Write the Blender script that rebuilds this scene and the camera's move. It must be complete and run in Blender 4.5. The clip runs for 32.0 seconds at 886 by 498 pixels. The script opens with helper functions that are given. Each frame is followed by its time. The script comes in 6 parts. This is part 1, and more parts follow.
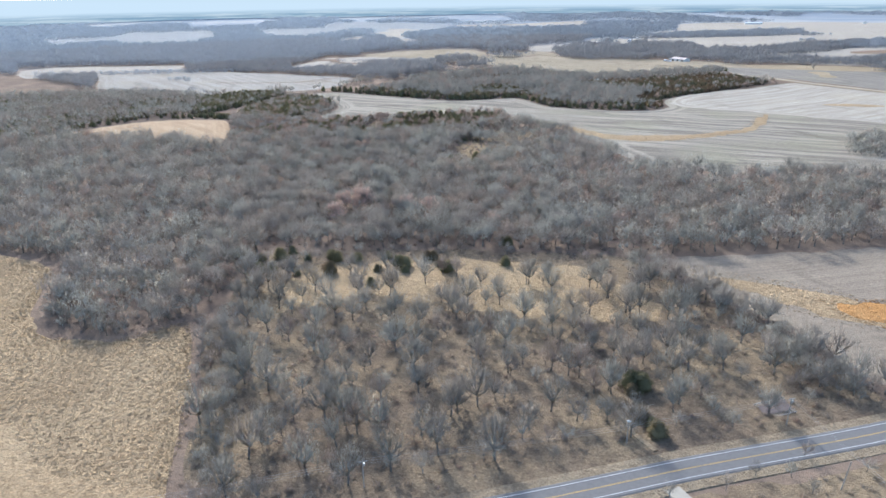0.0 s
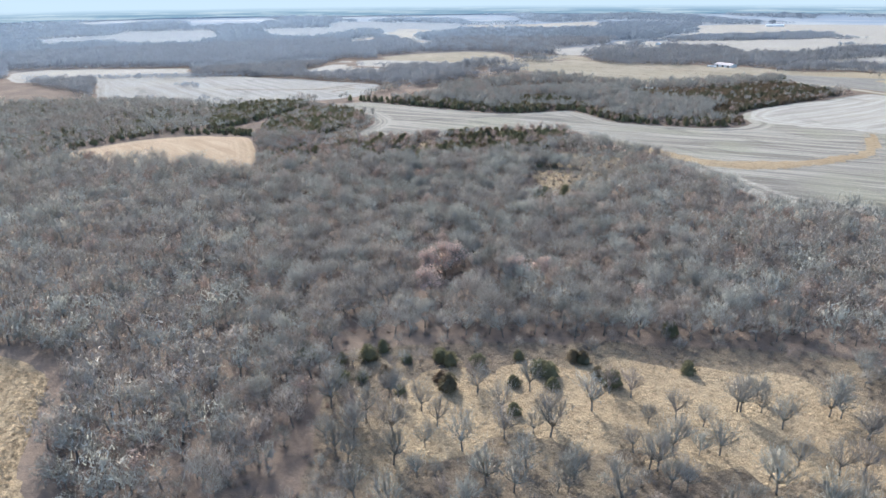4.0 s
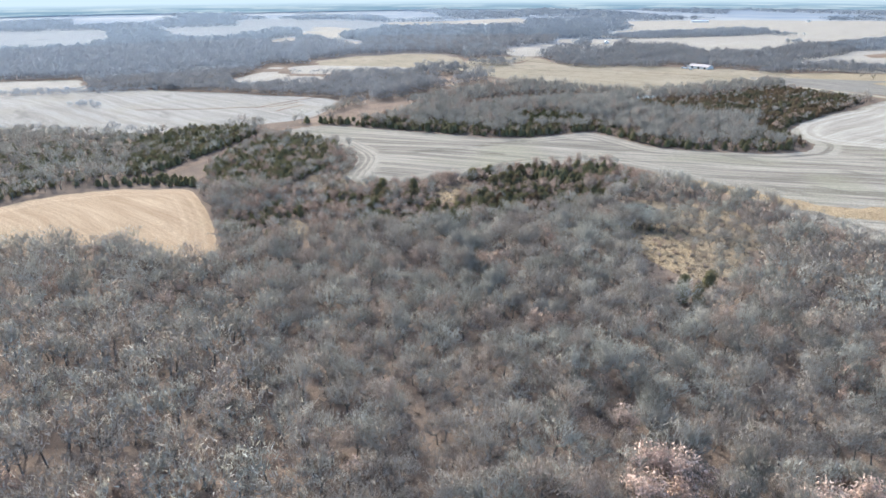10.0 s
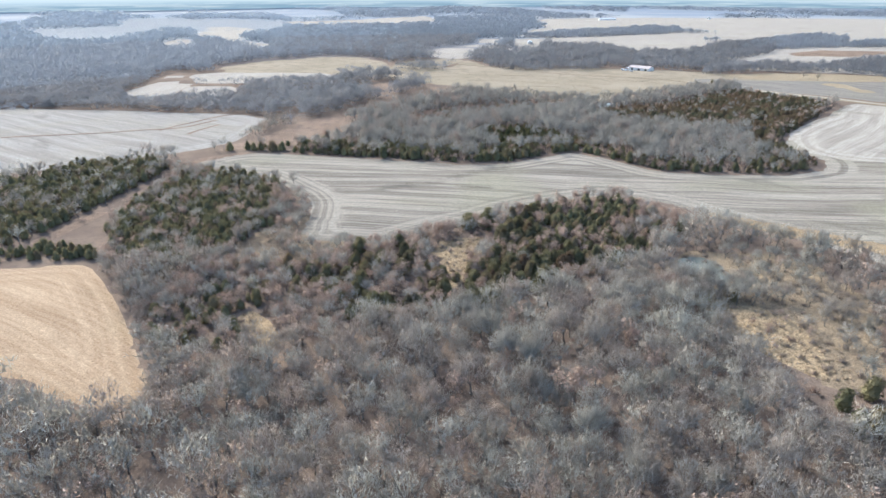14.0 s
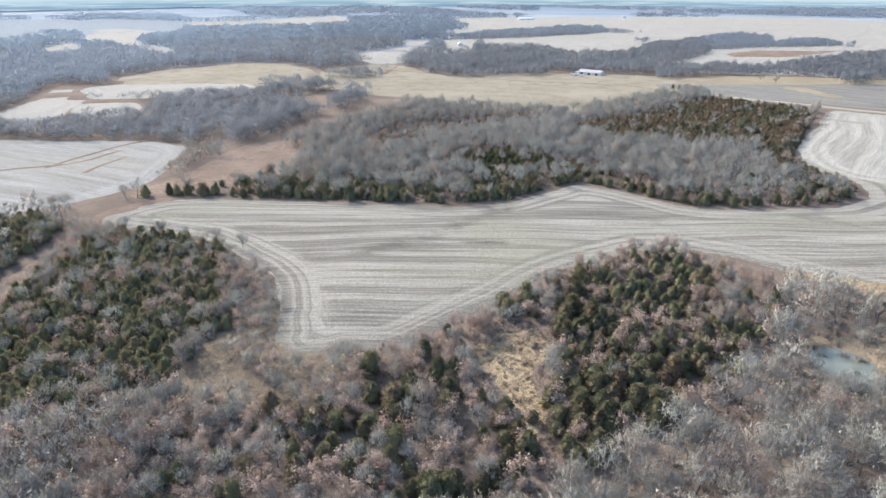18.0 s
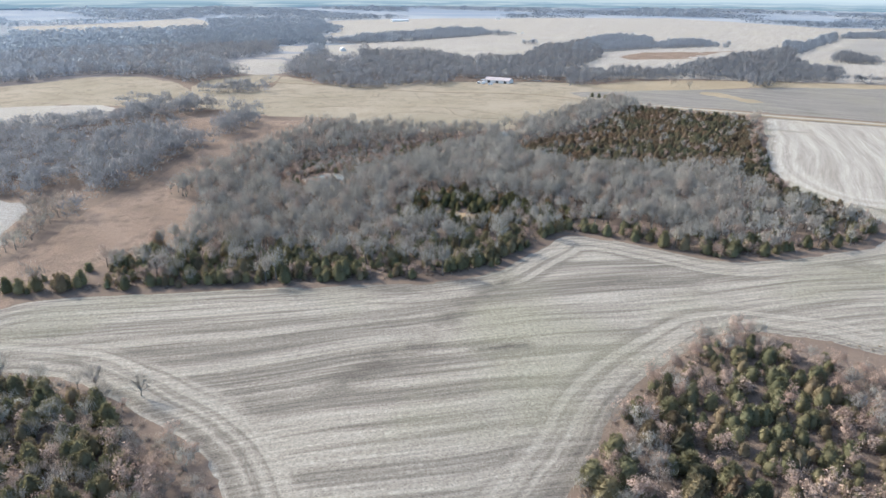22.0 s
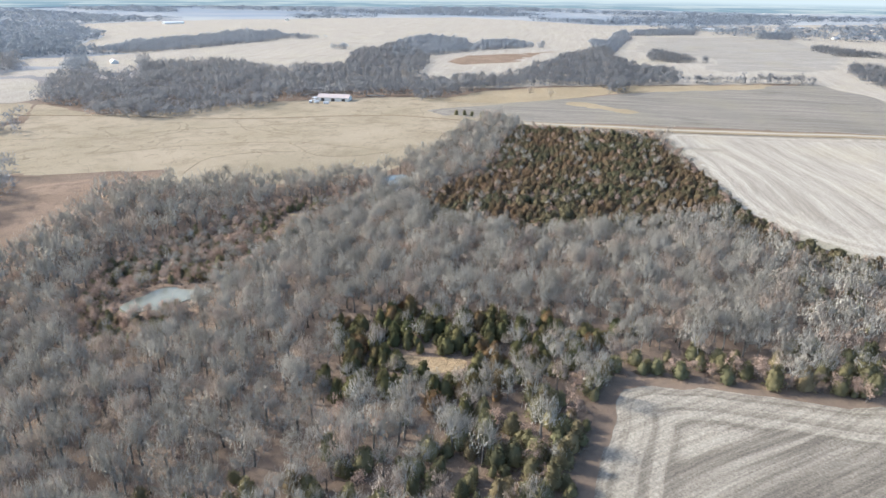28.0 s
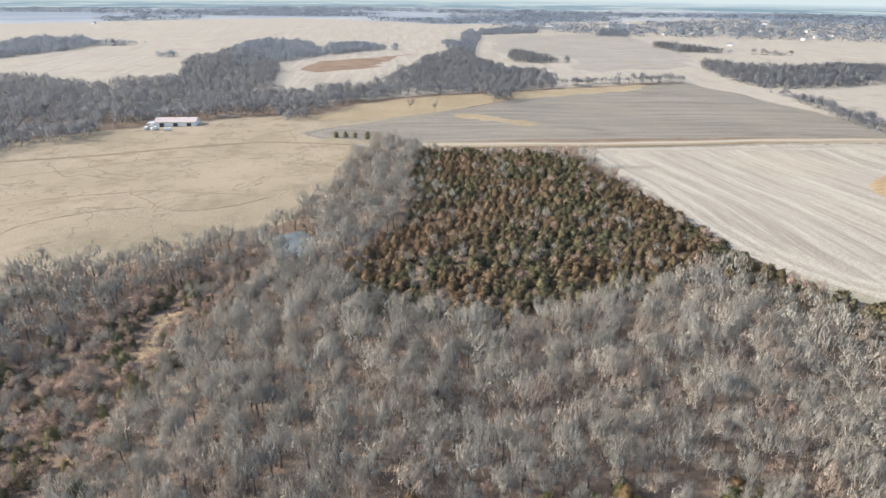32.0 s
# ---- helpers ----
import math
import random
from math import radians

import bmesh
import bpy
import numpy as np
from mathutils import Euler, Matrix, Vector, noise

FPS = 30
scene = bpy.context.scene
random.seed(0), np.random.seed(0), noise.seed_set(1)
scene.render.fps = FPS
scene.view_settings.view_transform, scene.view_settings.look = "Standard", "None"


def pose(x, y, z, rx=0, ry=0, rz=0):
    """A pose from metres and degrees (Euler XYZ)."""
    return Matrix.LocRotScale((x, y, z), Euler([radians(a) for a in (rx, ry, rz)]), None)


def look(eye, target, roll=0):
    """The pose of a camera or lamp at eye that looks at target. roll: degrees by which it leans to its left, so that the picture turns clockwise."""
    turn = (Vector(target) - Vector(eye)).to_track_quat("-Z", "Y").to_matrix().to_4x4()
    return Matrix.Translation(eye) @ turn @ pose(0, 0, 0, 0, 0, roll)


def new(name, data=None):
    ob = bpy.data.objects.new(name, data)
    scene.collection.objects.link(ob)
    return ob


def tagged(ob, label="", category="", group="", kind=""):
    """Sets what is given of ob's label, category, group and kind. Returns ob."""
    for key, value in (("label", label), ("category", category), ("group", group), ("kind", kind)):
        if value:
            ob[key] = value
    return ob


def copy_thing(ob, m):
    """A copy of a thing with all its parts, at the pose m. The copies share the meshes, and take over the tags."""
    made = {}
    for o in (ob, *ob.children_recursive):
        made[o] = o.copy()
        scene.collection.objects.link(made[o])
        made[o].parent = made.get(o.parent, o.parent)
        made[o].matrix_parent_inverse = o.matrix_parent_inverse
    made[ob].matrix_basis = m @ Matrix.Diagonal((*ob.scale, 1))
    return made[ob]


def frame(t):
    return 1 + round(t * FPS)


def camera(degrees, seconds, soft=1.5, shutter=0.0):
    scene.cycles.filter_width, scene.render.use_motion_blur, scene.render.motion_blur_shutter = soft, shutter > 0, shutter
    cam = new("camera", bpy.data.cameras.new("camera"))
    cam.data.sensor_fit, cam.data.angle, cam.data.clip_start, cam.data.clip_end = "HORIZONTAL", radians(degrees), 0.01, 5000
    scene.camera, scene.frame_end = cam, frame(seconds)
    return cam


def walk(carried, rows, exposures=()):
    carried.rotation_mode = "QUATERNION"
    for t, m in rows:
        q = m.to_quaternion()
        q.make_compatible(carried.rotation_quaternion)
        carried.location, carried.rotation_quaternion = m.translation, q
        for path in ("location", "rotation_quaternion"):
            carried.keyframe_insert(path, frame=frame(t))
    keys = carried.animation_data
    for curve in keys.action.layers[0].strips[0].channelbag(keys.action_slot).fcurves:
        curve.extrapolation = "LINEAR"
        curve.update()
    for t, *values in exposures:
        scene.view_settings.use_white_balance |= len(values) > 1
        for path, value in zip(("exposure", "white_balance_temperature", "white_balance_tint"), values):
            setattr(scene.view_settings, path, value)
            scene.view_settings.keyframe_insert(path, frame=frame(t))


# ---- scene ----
cam = camera(67.7, 32.0, soft=1.5)
METRES, EYE, TILT, LEAN, TURN = 967.76, 120.0, 0.0, 0.0, 26.8
ROWS = [
    (0.0, 0.0, 0.0, 0.0, -0.32, -21.11, 0.82),
    (0.5, -0.0072, 0.0113, 0.0001, -0.36, -21.12, 0.73),
    (1.0, -0.0144, 0.023, 0.0001, -0.41, -21.16, 0.67),
    (1.5, -0.022, 0.0359, 0.0002, -0.45, -21.18, 0.61),
    (2.0, -0.0295, 0.0491, 0.0003, -0.51, -21.15, 0.58),
    (2.5, -0.037, 0.0626, 0.0005, -0.57, -21.15, 0.51),
    (3.0, -0.0444, 0.0764, 0.0006, -0.61, -21.14, 0.49),
    (3.5, -0.0521, 0.0912, 0.0004, -0.67, -21.14, 0.48),
    (5.5, -0.0817, 0.1506, -0.0001, -0.78, -21.35, 0.45),
    (6.0, -0.0888, 0.1651, -0.0001, -0.8, -21.37, 0.48),
    (6.5, -0.0961, 0.1805, -0.0001, -1.39, -21.41, 0.5),
    (7.0, -0.1029, 0.195, 0.0, -2.21, -21.46, 0.49),
    (7.5, -0.1097, 0.2103, 0.0, -3.24, -21.48, 0.47),
    (8.0, -0.1157, 0.2248, 0.0001, -4.34, -21.52, 0.45),
    (8.5, -0.1218, 0.2401, 0.0, -5.5, -21.52, 0.45),
    (9.0, -0.1273, 0.2546, 0.0, -6.62, -21.55, 0.44),
    (9.5, -0.1328, 0.2699, -0.0001, -7.81, -21.56, 0.4),
    (10.0, -0.1376, 0.2848, -0.0002, -8.96, -21.58, 0.38),
    (10.5, -0.1423, 0.3005, -0.0004, -10.13, -21.61, 0.34),
    (11.0, -0.1468, 0.3155, -0.0005, -11.26, -21.65, 0.31),
    (11.5, -0.1509, 0.3311, -0.0006, -12.36, -21.7, 0.27),
    (12.0, -0.1546, 0.3462, -0.0005, -13.45, -21.74, 0.25),
    (12.5, -0.1578, 0.3619, -0.0006, -14.52, -21.77, 0.23),
    (13.0, -0.1609, 0.3769, -0.0007, -15.55, -21.78, 0.17),
    (13.5, -0.1636, 0.3927, -0.0008, -16.65, -21.81, 0.2),
    (14.0, -0.1659, 0.4078, -0.0008, -17.66, -21.82, 0.19),
    (14.5, -0.1681, 0.4235, -0.0008, -18.71, -21.83, 0.15),
    (16.5, -0.1736, 0.4843, -0.0015, -22.54, -21.96, 0.0),
    (17.0, -0.1743, 0.4995, -0.0017, -23.46, -21.96, 0.03),
    (17.5, -0.1748, 0.5155, -0.0018, -24.52, -21.96, 0.02),
    (18.0, -0.1748, 0.5308, -0.0018, -25.64, -21.93, -0.01),
    (18.5, -0.1746, 0.5468, -0.0017, -26.81, -21.91, -0.03),
    (19.0, -0.1743, 0.5623, -0.0019, -28.02, -21.86, -0.1),
    (19.5, -0.1736, 0.5775, -0.0019, -29.51, -21.84, -0.14),
    (20.0, -0.1725, 0.5936, -0.002, -31.08, -21.85, -0.23),
    (20.5, -0.1709, 0.6088, -0.0021, -32.55, -21.88, -0.29),
    (21.0, -0.1687, 0.6247, -0.0024, -34.11, -21.88, -0.24),
    (21.5, -0.1665, 0.6399, -0.0024, -35.63, -21.86, -0.32),
    (22.0, -0.1635, 0.6556, -0.0025, -37.21, -21.86, -0.32),
    (22.5, -0.1602, 0.6705, -0.0026, -38.72, -21.84, -0.29),
    (23.0, -0.1563, 0.6859, -0.0028, -40.28, -21.83, -0.31),
    (23.5, -0.152, 0.7005, -0.0031, -41.79, -21.8, -0.31),
    (24.0, -0.1473, 0.7156, -0.0034, -43.36, -21.8, -0.36),
    (24.5, -0.1423, 0.73, -0.0036, -44.87, -21.79, -0.36),
    (25.0, -0.1367, 0.7448, -0.0039, -46.45, -21.81, -0.38),
    (25.5, -0.1309, 0.7588, -0.0042, -47.95, -21.83, -0.43),
    (27.5, -0.1034, 0.8144, -0.0049, -54.16, -21.82, -0.66),
    (28.0, -0.0956, 0.828, -0.005, -55.74, -21.81, -0.67),
    (28.5, -0.0877, 0.8407, -0.0052, -57.26, -21.82, -0.68),
    (29.0, -0.0792, 0.8539, -0.0054, -58.86, -21.8, -0.69),
    (29.5, -0.0708, 0.8661, -0.0055, -60.42, -21.8, -0.71),
    (30.0, -0.0613, 0.8785, -0.0058, -62.13, -21.78, -0.69),
    (30.5, -0.0521, 0.8901, -0.0059, -63.91, -21.78, -0.68),
    (31.0, -0.0421, 0.9017, -0.0061, -65.84, -21.77, -0.65),
    (31.5, -0.032, 0.9126, -0.0062, -67.78, -21.77, -0.65),
    (32.0, -0.0211, 0.9236, -0.0065, -70.02, -21.75, -0.64),
]
walk(cam, [(t, pose(0, 0, EYE, TILT, LEAN, TURN) @ pose(METRES * x, METRES * y, METRES * z, 90 + pitch, roll, yaw)) for t, x, y, z, yaw, pitch, roll in ROWS],
     [(0.0, 0.95, 5620, 8), (5.0, 1.05, 5600, 7), (10.0, 1.12, 5780, 7), (18.5, 1.12, 5840, 8), (22.0, 1.0, 5900, 8), (25.0, 0.98, 5980, 8), (28.0, 1.12, 6120, 8), (32.0, 1.03, 6470, 9)])

# ---- light ----
SUN_AZ, SUN_EL = 46.0, 31.0          # degrees: left of north (+y), and above the horizon
world = bpy.data.worlds.new("sky")
scene.world = world
world.use_nodes = True
wt = world.node_tree
sky = wt.nodes.new("ShaderNodeTexSky")
sky.sky_type, sky.sun_disc = "NISHITA", False
sky.sun_elevation, sky.sun_rotation = radians(SUN_EL), radians(-SUN_AZ)
sky.air_density, sky.dust_density, sky.altitude = 1.0, 2.5, 250
bgn = wt.nodes["Background"]
bgn.inputs["Strength"].default_value = 0.15
wt.links.new(sky.outputs["Color"], bgn.inputs["Color"])
sun = new("sun", bpy.data.lights.new("sun", "SUN"))
sun.data.energy, sun.data.angle, sun.data.color = 2.65, radians(3.5), (1.0, 0.93, 0.84)
_az, _el = radians(SUN_AZ), radians(SUN_EL)
SUN_DIR = Vector((-math.sin(_az) * math.cos(_el), math.cos(_az) * math.cos(_el), math.sin(_el)))
sun.matrix_world = look(SUN_DIR * 300, (0, 0, 0))


# ---- materials ----
class Mat:
    """A small builder for node materials."""

    def __init__(self, name, rough=0.95, spec=0.03):
        self.m = bpy.data.materials.new(name)
        self.m.use_nodes = True
        self.t = self.m.node_tree
        self.b = self.t.nodes["Principled BSDF"]
        self.b.inputs["Roughness"].default_value = rough
        self.b.inputs["Specular IOR Level"].default_value = spec
        self.pos = self.n("ShaderNodeNewGeometry").outputs["Position"]

    def n(self, kind, **kw):
        node = self.t.nodes.new(kind)
        for k, v in kw.items():
            node.inputs[k].default_value = v
        return node

    def link(self, a, b):
        self.t.links.new(a, b)

    def mapped(self, src, scale, rot=0.0):
        if rot:
            turned = self.n("ShaderNodeMapping", Rotation=(0, 0, radians(rot)))
            self.link(src, turned.inputs["Vector"])
            src = turned.outputs["Vector"]
        mp = self.n("ShaderNodeMapping", Scale=scale)
        self.link(src, mp.inputs["Vector"])
        return mp.outputs["Vector"]

    def noise(self, scale, detail=4.0, rough=0.55, vec=None, dist=0.0):
        nd = self.n("ShaderNodeTexNoise", Scale=scale, Detail=detail, Roughness=rough, Distortion=dist)
        self.link(self.pos if vec is None else vec, nd.inputs["Vector"])
        return nd.outputs["Fac"]

    def ramp(self, fac, lo, hi):
        mr = self.n("ShaderNodeMapRange")
        mr.inputs["From Min"].default_value, mr.inputs["From Max"].default_value = lo, hi
        self.link(fac, mr.inputs["Value"])
        return mr.outputs["Result"]

    def mix(self, fac, a, b, blend="MIX"):
        mx = self.t.nodes.new("ShaderNodeMix")
        mx.data_type, mx.blend_type = "RGBA", blend
        for sock, val in ((mx.inputs[0], fac), (mx.inputs[6], a), (mx.inputs[7], b)):
            if hasattr(val, "links"):
                self.link(val, sock)
            elif isinstance(val, tuple):
                sock.default_value = (*val, 1)
            else:
                sock.default_value = val
        return mx.outputs[2]

    def math(self, op, a, b=0.0):
        md = self.t.nodes.new("ShaderNodeMath")
        md.operation = op
        for sock, val in ((md.inputs[0], a), (md.inputs[1], b)):
            if hasattr(val, "links"):
                self.link(val, sock)
            else:
                sock.default_value = val
        return md.outputs[0]

    def attr(self, name):
        at = self.t.nodes.new("ShaderNodeAttribute")
        at.attribute_name = name
        return at.outputs["Fac"]

    def bump(self, fac, dist, strength=0.6):
        bp = self.n("ShaderNodeBump", Distance=dist, Strength=strength)
        self.link(fac, bp.inputs["Height"])
        self.link(bp.outputs["Normal"], self.b.inputs["Normal"])

    def colour(self, c):
        if hasattr(c, "links"):
            self.link(c, self.b.inputs["Base Color"])
        else:
            self.b.inputs["Base Color"].default_value = (*c, 1)
        return self.m


def ground_mat(name, a, b, c, big=0.02, small=0.5, tuft=0.25):
    """Grass or litter: patches a / b, clumps of c, fine grain and relief."""
    k = Mat(name)
    col = k.mix(k.ramp(k.noise(big, 5), 0.38, 0.62), a, b)
    col = k.mix(k.math("MULTIPLY", k.ramp(k.noise(tuft, 5, 0.65), 0.48, 0.68), 0.75), col, c)
    fine = k.noise(small * 3, 3, 0.7)
    col = k.mix(k.ramp(fine, 0.25, 0.75), k.mix(1.0, col, (0.62, 0.60, 0.58), "MULTIPLY"), k.mix(1.0, col, (1.25, 1.24, 1.2), "MULTIPLY"))
    k.bump(k.math("ADD", k.noise(tuft * 1.6, 4, 0.7), k.math("MULTIPLY", fine, 0.4)), 1.2, 0.8)
    return k.colour(col)


def stubble_mat(name, light, dark, green, rows=0.0, contrast=1.0, sheen=0.0):
    """Harvested crop land: bands along the rows, headland passes along the edge, fine straw."""
    k = Mat(name, 0.95, 0.05)
    sep = k.n("ShaderNodeSeparateXYZ")
    warp = k.n("ShaderNodeVectorMath")
    warp.operation = "ADD"
    wob = k.n("ShaderNodeTexNoise", Scale=0.006, Detail=2.0)
    k.link(k.pos, wob.inputs["Vector"])
    sc = k.n("ShaderNodeVectorMath")
    sc.operation = "SCALE"
    sc.inputs[3].default_value = 28.0
    k.link(wob.outputs["Color"], sc.inputs[0])
    k.link(k.pos, warp.inputs[0])
    k.link(sc.outputs[0], warp.inputs[1])
    inner = k.mapped(warp.outputs[0], (0.006, 0.115, 0.0), rows)
    bands = k.noise(1.0, 3, 0.6, inner)
    thin = k.noise(1.0, 2, 0.6, k.mapped(warp.outputs[0], (0.02, 0.55, 0.0), rows))
    edge = k.attr("edge")
    along = k.n("ShaderNodeCombineXYZ")
    k.link(k.math("MULTIPLY", edge, 0.16), along.inputs["X"])
    k.link(k.pos, sep.inputs[0])
    k.link(k.math("MULTIPLY", sep.outputs["X"], 0.004), along.inputs["Y"])
    head = k.noise(1.0, 3, 0.6, along.outputs[0])
    inside = k.ramp(k.math("ADD", edge, k.math("MULTIPLY", k.noise(0.01, 2), 16.0)), 26.0, 32.0)
    band = k.math("ADD", k.math("MULTIPLY", bands, inside), k.math("MULTIPLY", head, k.math("SUBTRACT", 1.0, inside)))
    f = k.ramp(band, 0.5 - 0.13 / contrast, 0.5 + 0.13 / contrast)
    f = k.math("ADD", k.math("MULTIPLY", f, 0.62), k.math("MULTIPLY", k.ramp(thin, 0.4, 0.6), 0.38))
    col = k.mix(f, dark, light)
    col = k.mix(k.math("MULTIPLY", k.ramp(k.noise(0.012, 3), 0.5, 0.68), 0.55), col, green)
    damp = k.ramp(k.noise(0.02, 3, 0.6, k.mapped(k.pos, (0.5, 1.6, 1.0), 40)), 0.62, 0.74)
    col = k.mix(k.math("MULTIPLY", damp, 0.6), col, tuple(v * 0.55 for v in dark))
    wet = k.math("MULTIPLY", k.attr("damp"), k.ramp(k.noise(0.09, 4, 0.65), 0.3, 0.6))
    col = k.mix(k.math("MULTIPLY", wet, 0.85), col, tuple(v * 0.62 for v in dark))
    grain = k.noise(1.6, 3, 0.75)
    speck = k.noise(0.8, 4, 0.8)
    col = k.mix(k.ramp(grain, 0.3, 0.7), k.mix(1.0, col, (0.5, 0.49, 0.48), "MULTIPLY"), k.mix(1.0, col, (1.4, 1.4, 1.39), "MULTIPLY"))
    col = k.mix(k.math("MULTIPLY", k.ramp(speck, 0.5, 0.66), 0.5), col, tuple(v * 0.62 for v in dark))
    k.bump(k.math("ADD", grain, thin), 0.4, 0.6)
    k.b.inputs["Sheen Weight"].default_value = sheen
    k.b.inputs["Sheen Roughness"].default_value = 0.4
    k.b.inputs["Sheen Tint"].default_value = (0.9, 0.76, 0.58, 1)
    return k.colour(col)


def twig_mat(name, c1, c2, c3, grain=0.28, patch=None, lean=0.7, spin=0.34, thin=0.16):
    """Bark and twigs, or foliage: shade set per plant by its own tint and by the object."""
    k = Mat(name, 1.0, 0.0)
    rnd = k.t.nodes.new("ShaderNodeObjectInfo").outputs["Random"]
    tint = k.math("FRACT", k.math("ADD", k.attr("tint"), rnd))
    col = k.mix(k.ramp(tint, 0.0, 0.6), c1, c2)
    col = k.mix(k.ramp(tint, 0.72, 0.95), col, c3)
    if patch:
        col = k.mix(k.math("MULTIPLY", k.ramp(k.noise(0.022, 3), 0.46, 0.60), 0.7), col, patch)
    geo = k.n("ShaderNodeNewGeometry")
    isl = geo.outputs["Random Per Island"]
    # the normal leans toward the rounded crown that the twig belongs to
    part_n, up_n, sum_n, unit_n = (k.n("ShaderNodeVectorMath") for _ in range(4))
    part_n.operation, up_n.operation, sum_n.operation, unit_n.operation = "SCALE", "ADD", "ADD", "NORMALIZE"
    part_n.inputs[3].default_value = spin
    up_n.inputs[1].default_value = (0, 0, lean)
    puff = k.t.nodes.new("ShaderNodeAttribute")
    puff.attribute_name = "puff"
    turned = k.t.nodes.new("ShaderNodeVectorTransform")
    turned.vector_type, turned.convert_from, turned.convert_to = "VECTOR", "OBJECT", "WORLD"
    k.link(puff.outputs["Vector"], turned.inputs[0])
    k.link(geo.outputs["Normal"], part_n.inputs[0])
    k.link(part_n.outputs[0], up_n.inputs[0])
    k.link(up_n.outputs[0], sum_n.inputs[0])
    k.link(turned.outputs[0], sum_n.inputs[1])
    k.link(sum_n.outputs[0], unit_n.inputs[0])
    k.link(unit_n.outputs[0], k.b.inputs["Normal"])
    lo, hi = 1.0 - grain, 1.0 + grain
    col = k.mix(isl, k.mix(1.0, col, (lo, lo, lo), "MULTIPLY"), k.mix(1.0, col, (hi, hi, hi), "MULTIPLY"))
    # thin round twigs and leaves pass light to their far side
    thru, both = k.n("ShaderNodeBsdfTranslucent"), k.n("ShaderNodeMixShader")
    both.inputs[0].default_value = thin
    k.link(col, thru.inputs["Color"])
    k.link(k.b.outputs[0], both.inputs[1])
    k.link(thru.outputs[0], both.inputs[2])
    k.link(both.outputs[0], k.t.nodes["Material Output"].inputs["Surface"])
    return k.colour(col)


def plain_mat(name, c, c2, scale=2.0, rough=0.7, metal=0.0, bump=0.01):
    k = Mat(name, rough, 0.4)
    k.b.inputs["Metallic"].default_value = metal
    f = k.noise(scale, 6, 0.65)
    if bump:
        k.bump(f, bump)
    return k.colour(k.mix(k.ramp(f, 0.3, 0.7), c, c2))


M_STRAW = ground_mat("straw_grass", (0.47, 0.355, 0.22), (0.40, 0.295, 0.18), (0.21, 0.152, 0.095), tuft=0.35)
M_ROUGH = ground_mat("rough_grass", (0.20, 0.155, 0.112), (0.29, 0.225, 0.148), (0.13, 0.10, 0.075), big=0.03)
M_ROUGH_TAN = ground_mat("rough_tan_grass", (0.30, 0.235, 0.16), (0.36, 0.28, 0.185), (0.20, 0.15, 0.105), big=0.03)
M_TAN = stubble_mat("tan_prairie_grass", (0.52, 0.385, 0.25), (0.37, 0.255, 0.155), (0.46, 0.35, 0.21), rows=22.0, contrast=1.3)
M_ORANGE = ground_mat("russet_grass", (0.48, 0.26, 0.10), (0.52, 0.31, 0.14), (0.38, 0.20, 0.08))
M_BROWN = ground_mat("brown_meadow", (0.25, 0.182, 0.134), (0.325, 0.24, 0.178), (0.165, 0.122, 0.094), big=0.03, tuft=0.12)
def pasture_mat():
    k = Mat("dry_pasture")
    col = k.mix(k.ramp(k.noise(0.012, 5), 0.38, 0.62), (0.365, 0.305, 0.222), (0.315, 0.265, 0.186))
    col = k.mix(k.math("MULTIPLY", k.ramp(k.noise(0.05, 5, 0.65), 0.48, 0.68), 0.75), col, (0.235, 0.195, 0.135))
    for size, width in ((0.012, 0.006), (0.03, 0.007)):
        ridge = k.math("ABSOLUTE", k.math("SUBTRACT", k.noise(size, 3, 0.55, None, 0.6), 0.5))
        line = k.math("SUBTRACT", 1.0, k.ramp(ridge, width * 0.4, width))
        col = k.mix(k.math("MULTIPLY", line, 0.5), col, (0.185, 0.152, 0.105))
    fine = k.noise(1.2, 3, 0.7)
    col = k.mix(k.ramp(fine, 0.25, 0.75), k.mix(1.0, col, (0.75, 0.74, 0.73), "MULTIPLY"), k.mix(1.0, col, (1.2, 1.19, 1.17), "MULTIPLY"))
    k.bump(k.noise(0.25, 4, 0.7), 0.8, 0.6)
    return k.colour(col)


M_PASTURE = pasture_mat()
M_STUBBLE = stubble_mat("pale_stubble", (0.420, 0.374, 0.300), (0.173, 0.150, 0.121), (0.299, 0.281, 0.191), rows=-2.0, contrast=2.1, sheen=0.06)
M_STUBBLE_E = stubble_mat("pale_stubble_east", (0.506, 0.457, 0.380), (0.319, 0.281, 0.229), (0.462, 0.407, 0.308), rows=-57.0, contrast=1.2)
M_STUBBLE_W = stubble_mat("pale_stubble_west", (0.414, 0.383, 0.334), (0.274, 0.246, 0.211), (0.364, 0.327, 0.252), rows=25.0, contrast=1.2)
M_STUBBLE_F = stubble_mat("far_stubble", (0.475, 0.424, 0.356), (0.356, 0.316, 0.262), (0.429, 0.384, 0.294), rows=-50.0)
# stubble copy for the farthest fields, with bluish haze put into its colour
M_STUBBLE_HAZE = stubble_mat("hazy_far_stubble", (0.316, 0.328, 0.328), (0.259, 0.276, 0.285), (0.287, 0.301, 0.293), rows=20.0)
M_DARKFIELD = stubble_mat("grey_bean_field", (0.318, 0.286, 0.240), (0.201, 0.180, 0.152), (0.286, 0.260, 0.196), rows=43.0, contrast=1.3)
M_FIELD_R = stubble_mat("brown_crop_field", (0.36, 0.30, 0.228), (0.25, 0.205, 0.158), (0.31, 0.27, 0.195), rows=-40.0, contrast=0.7)
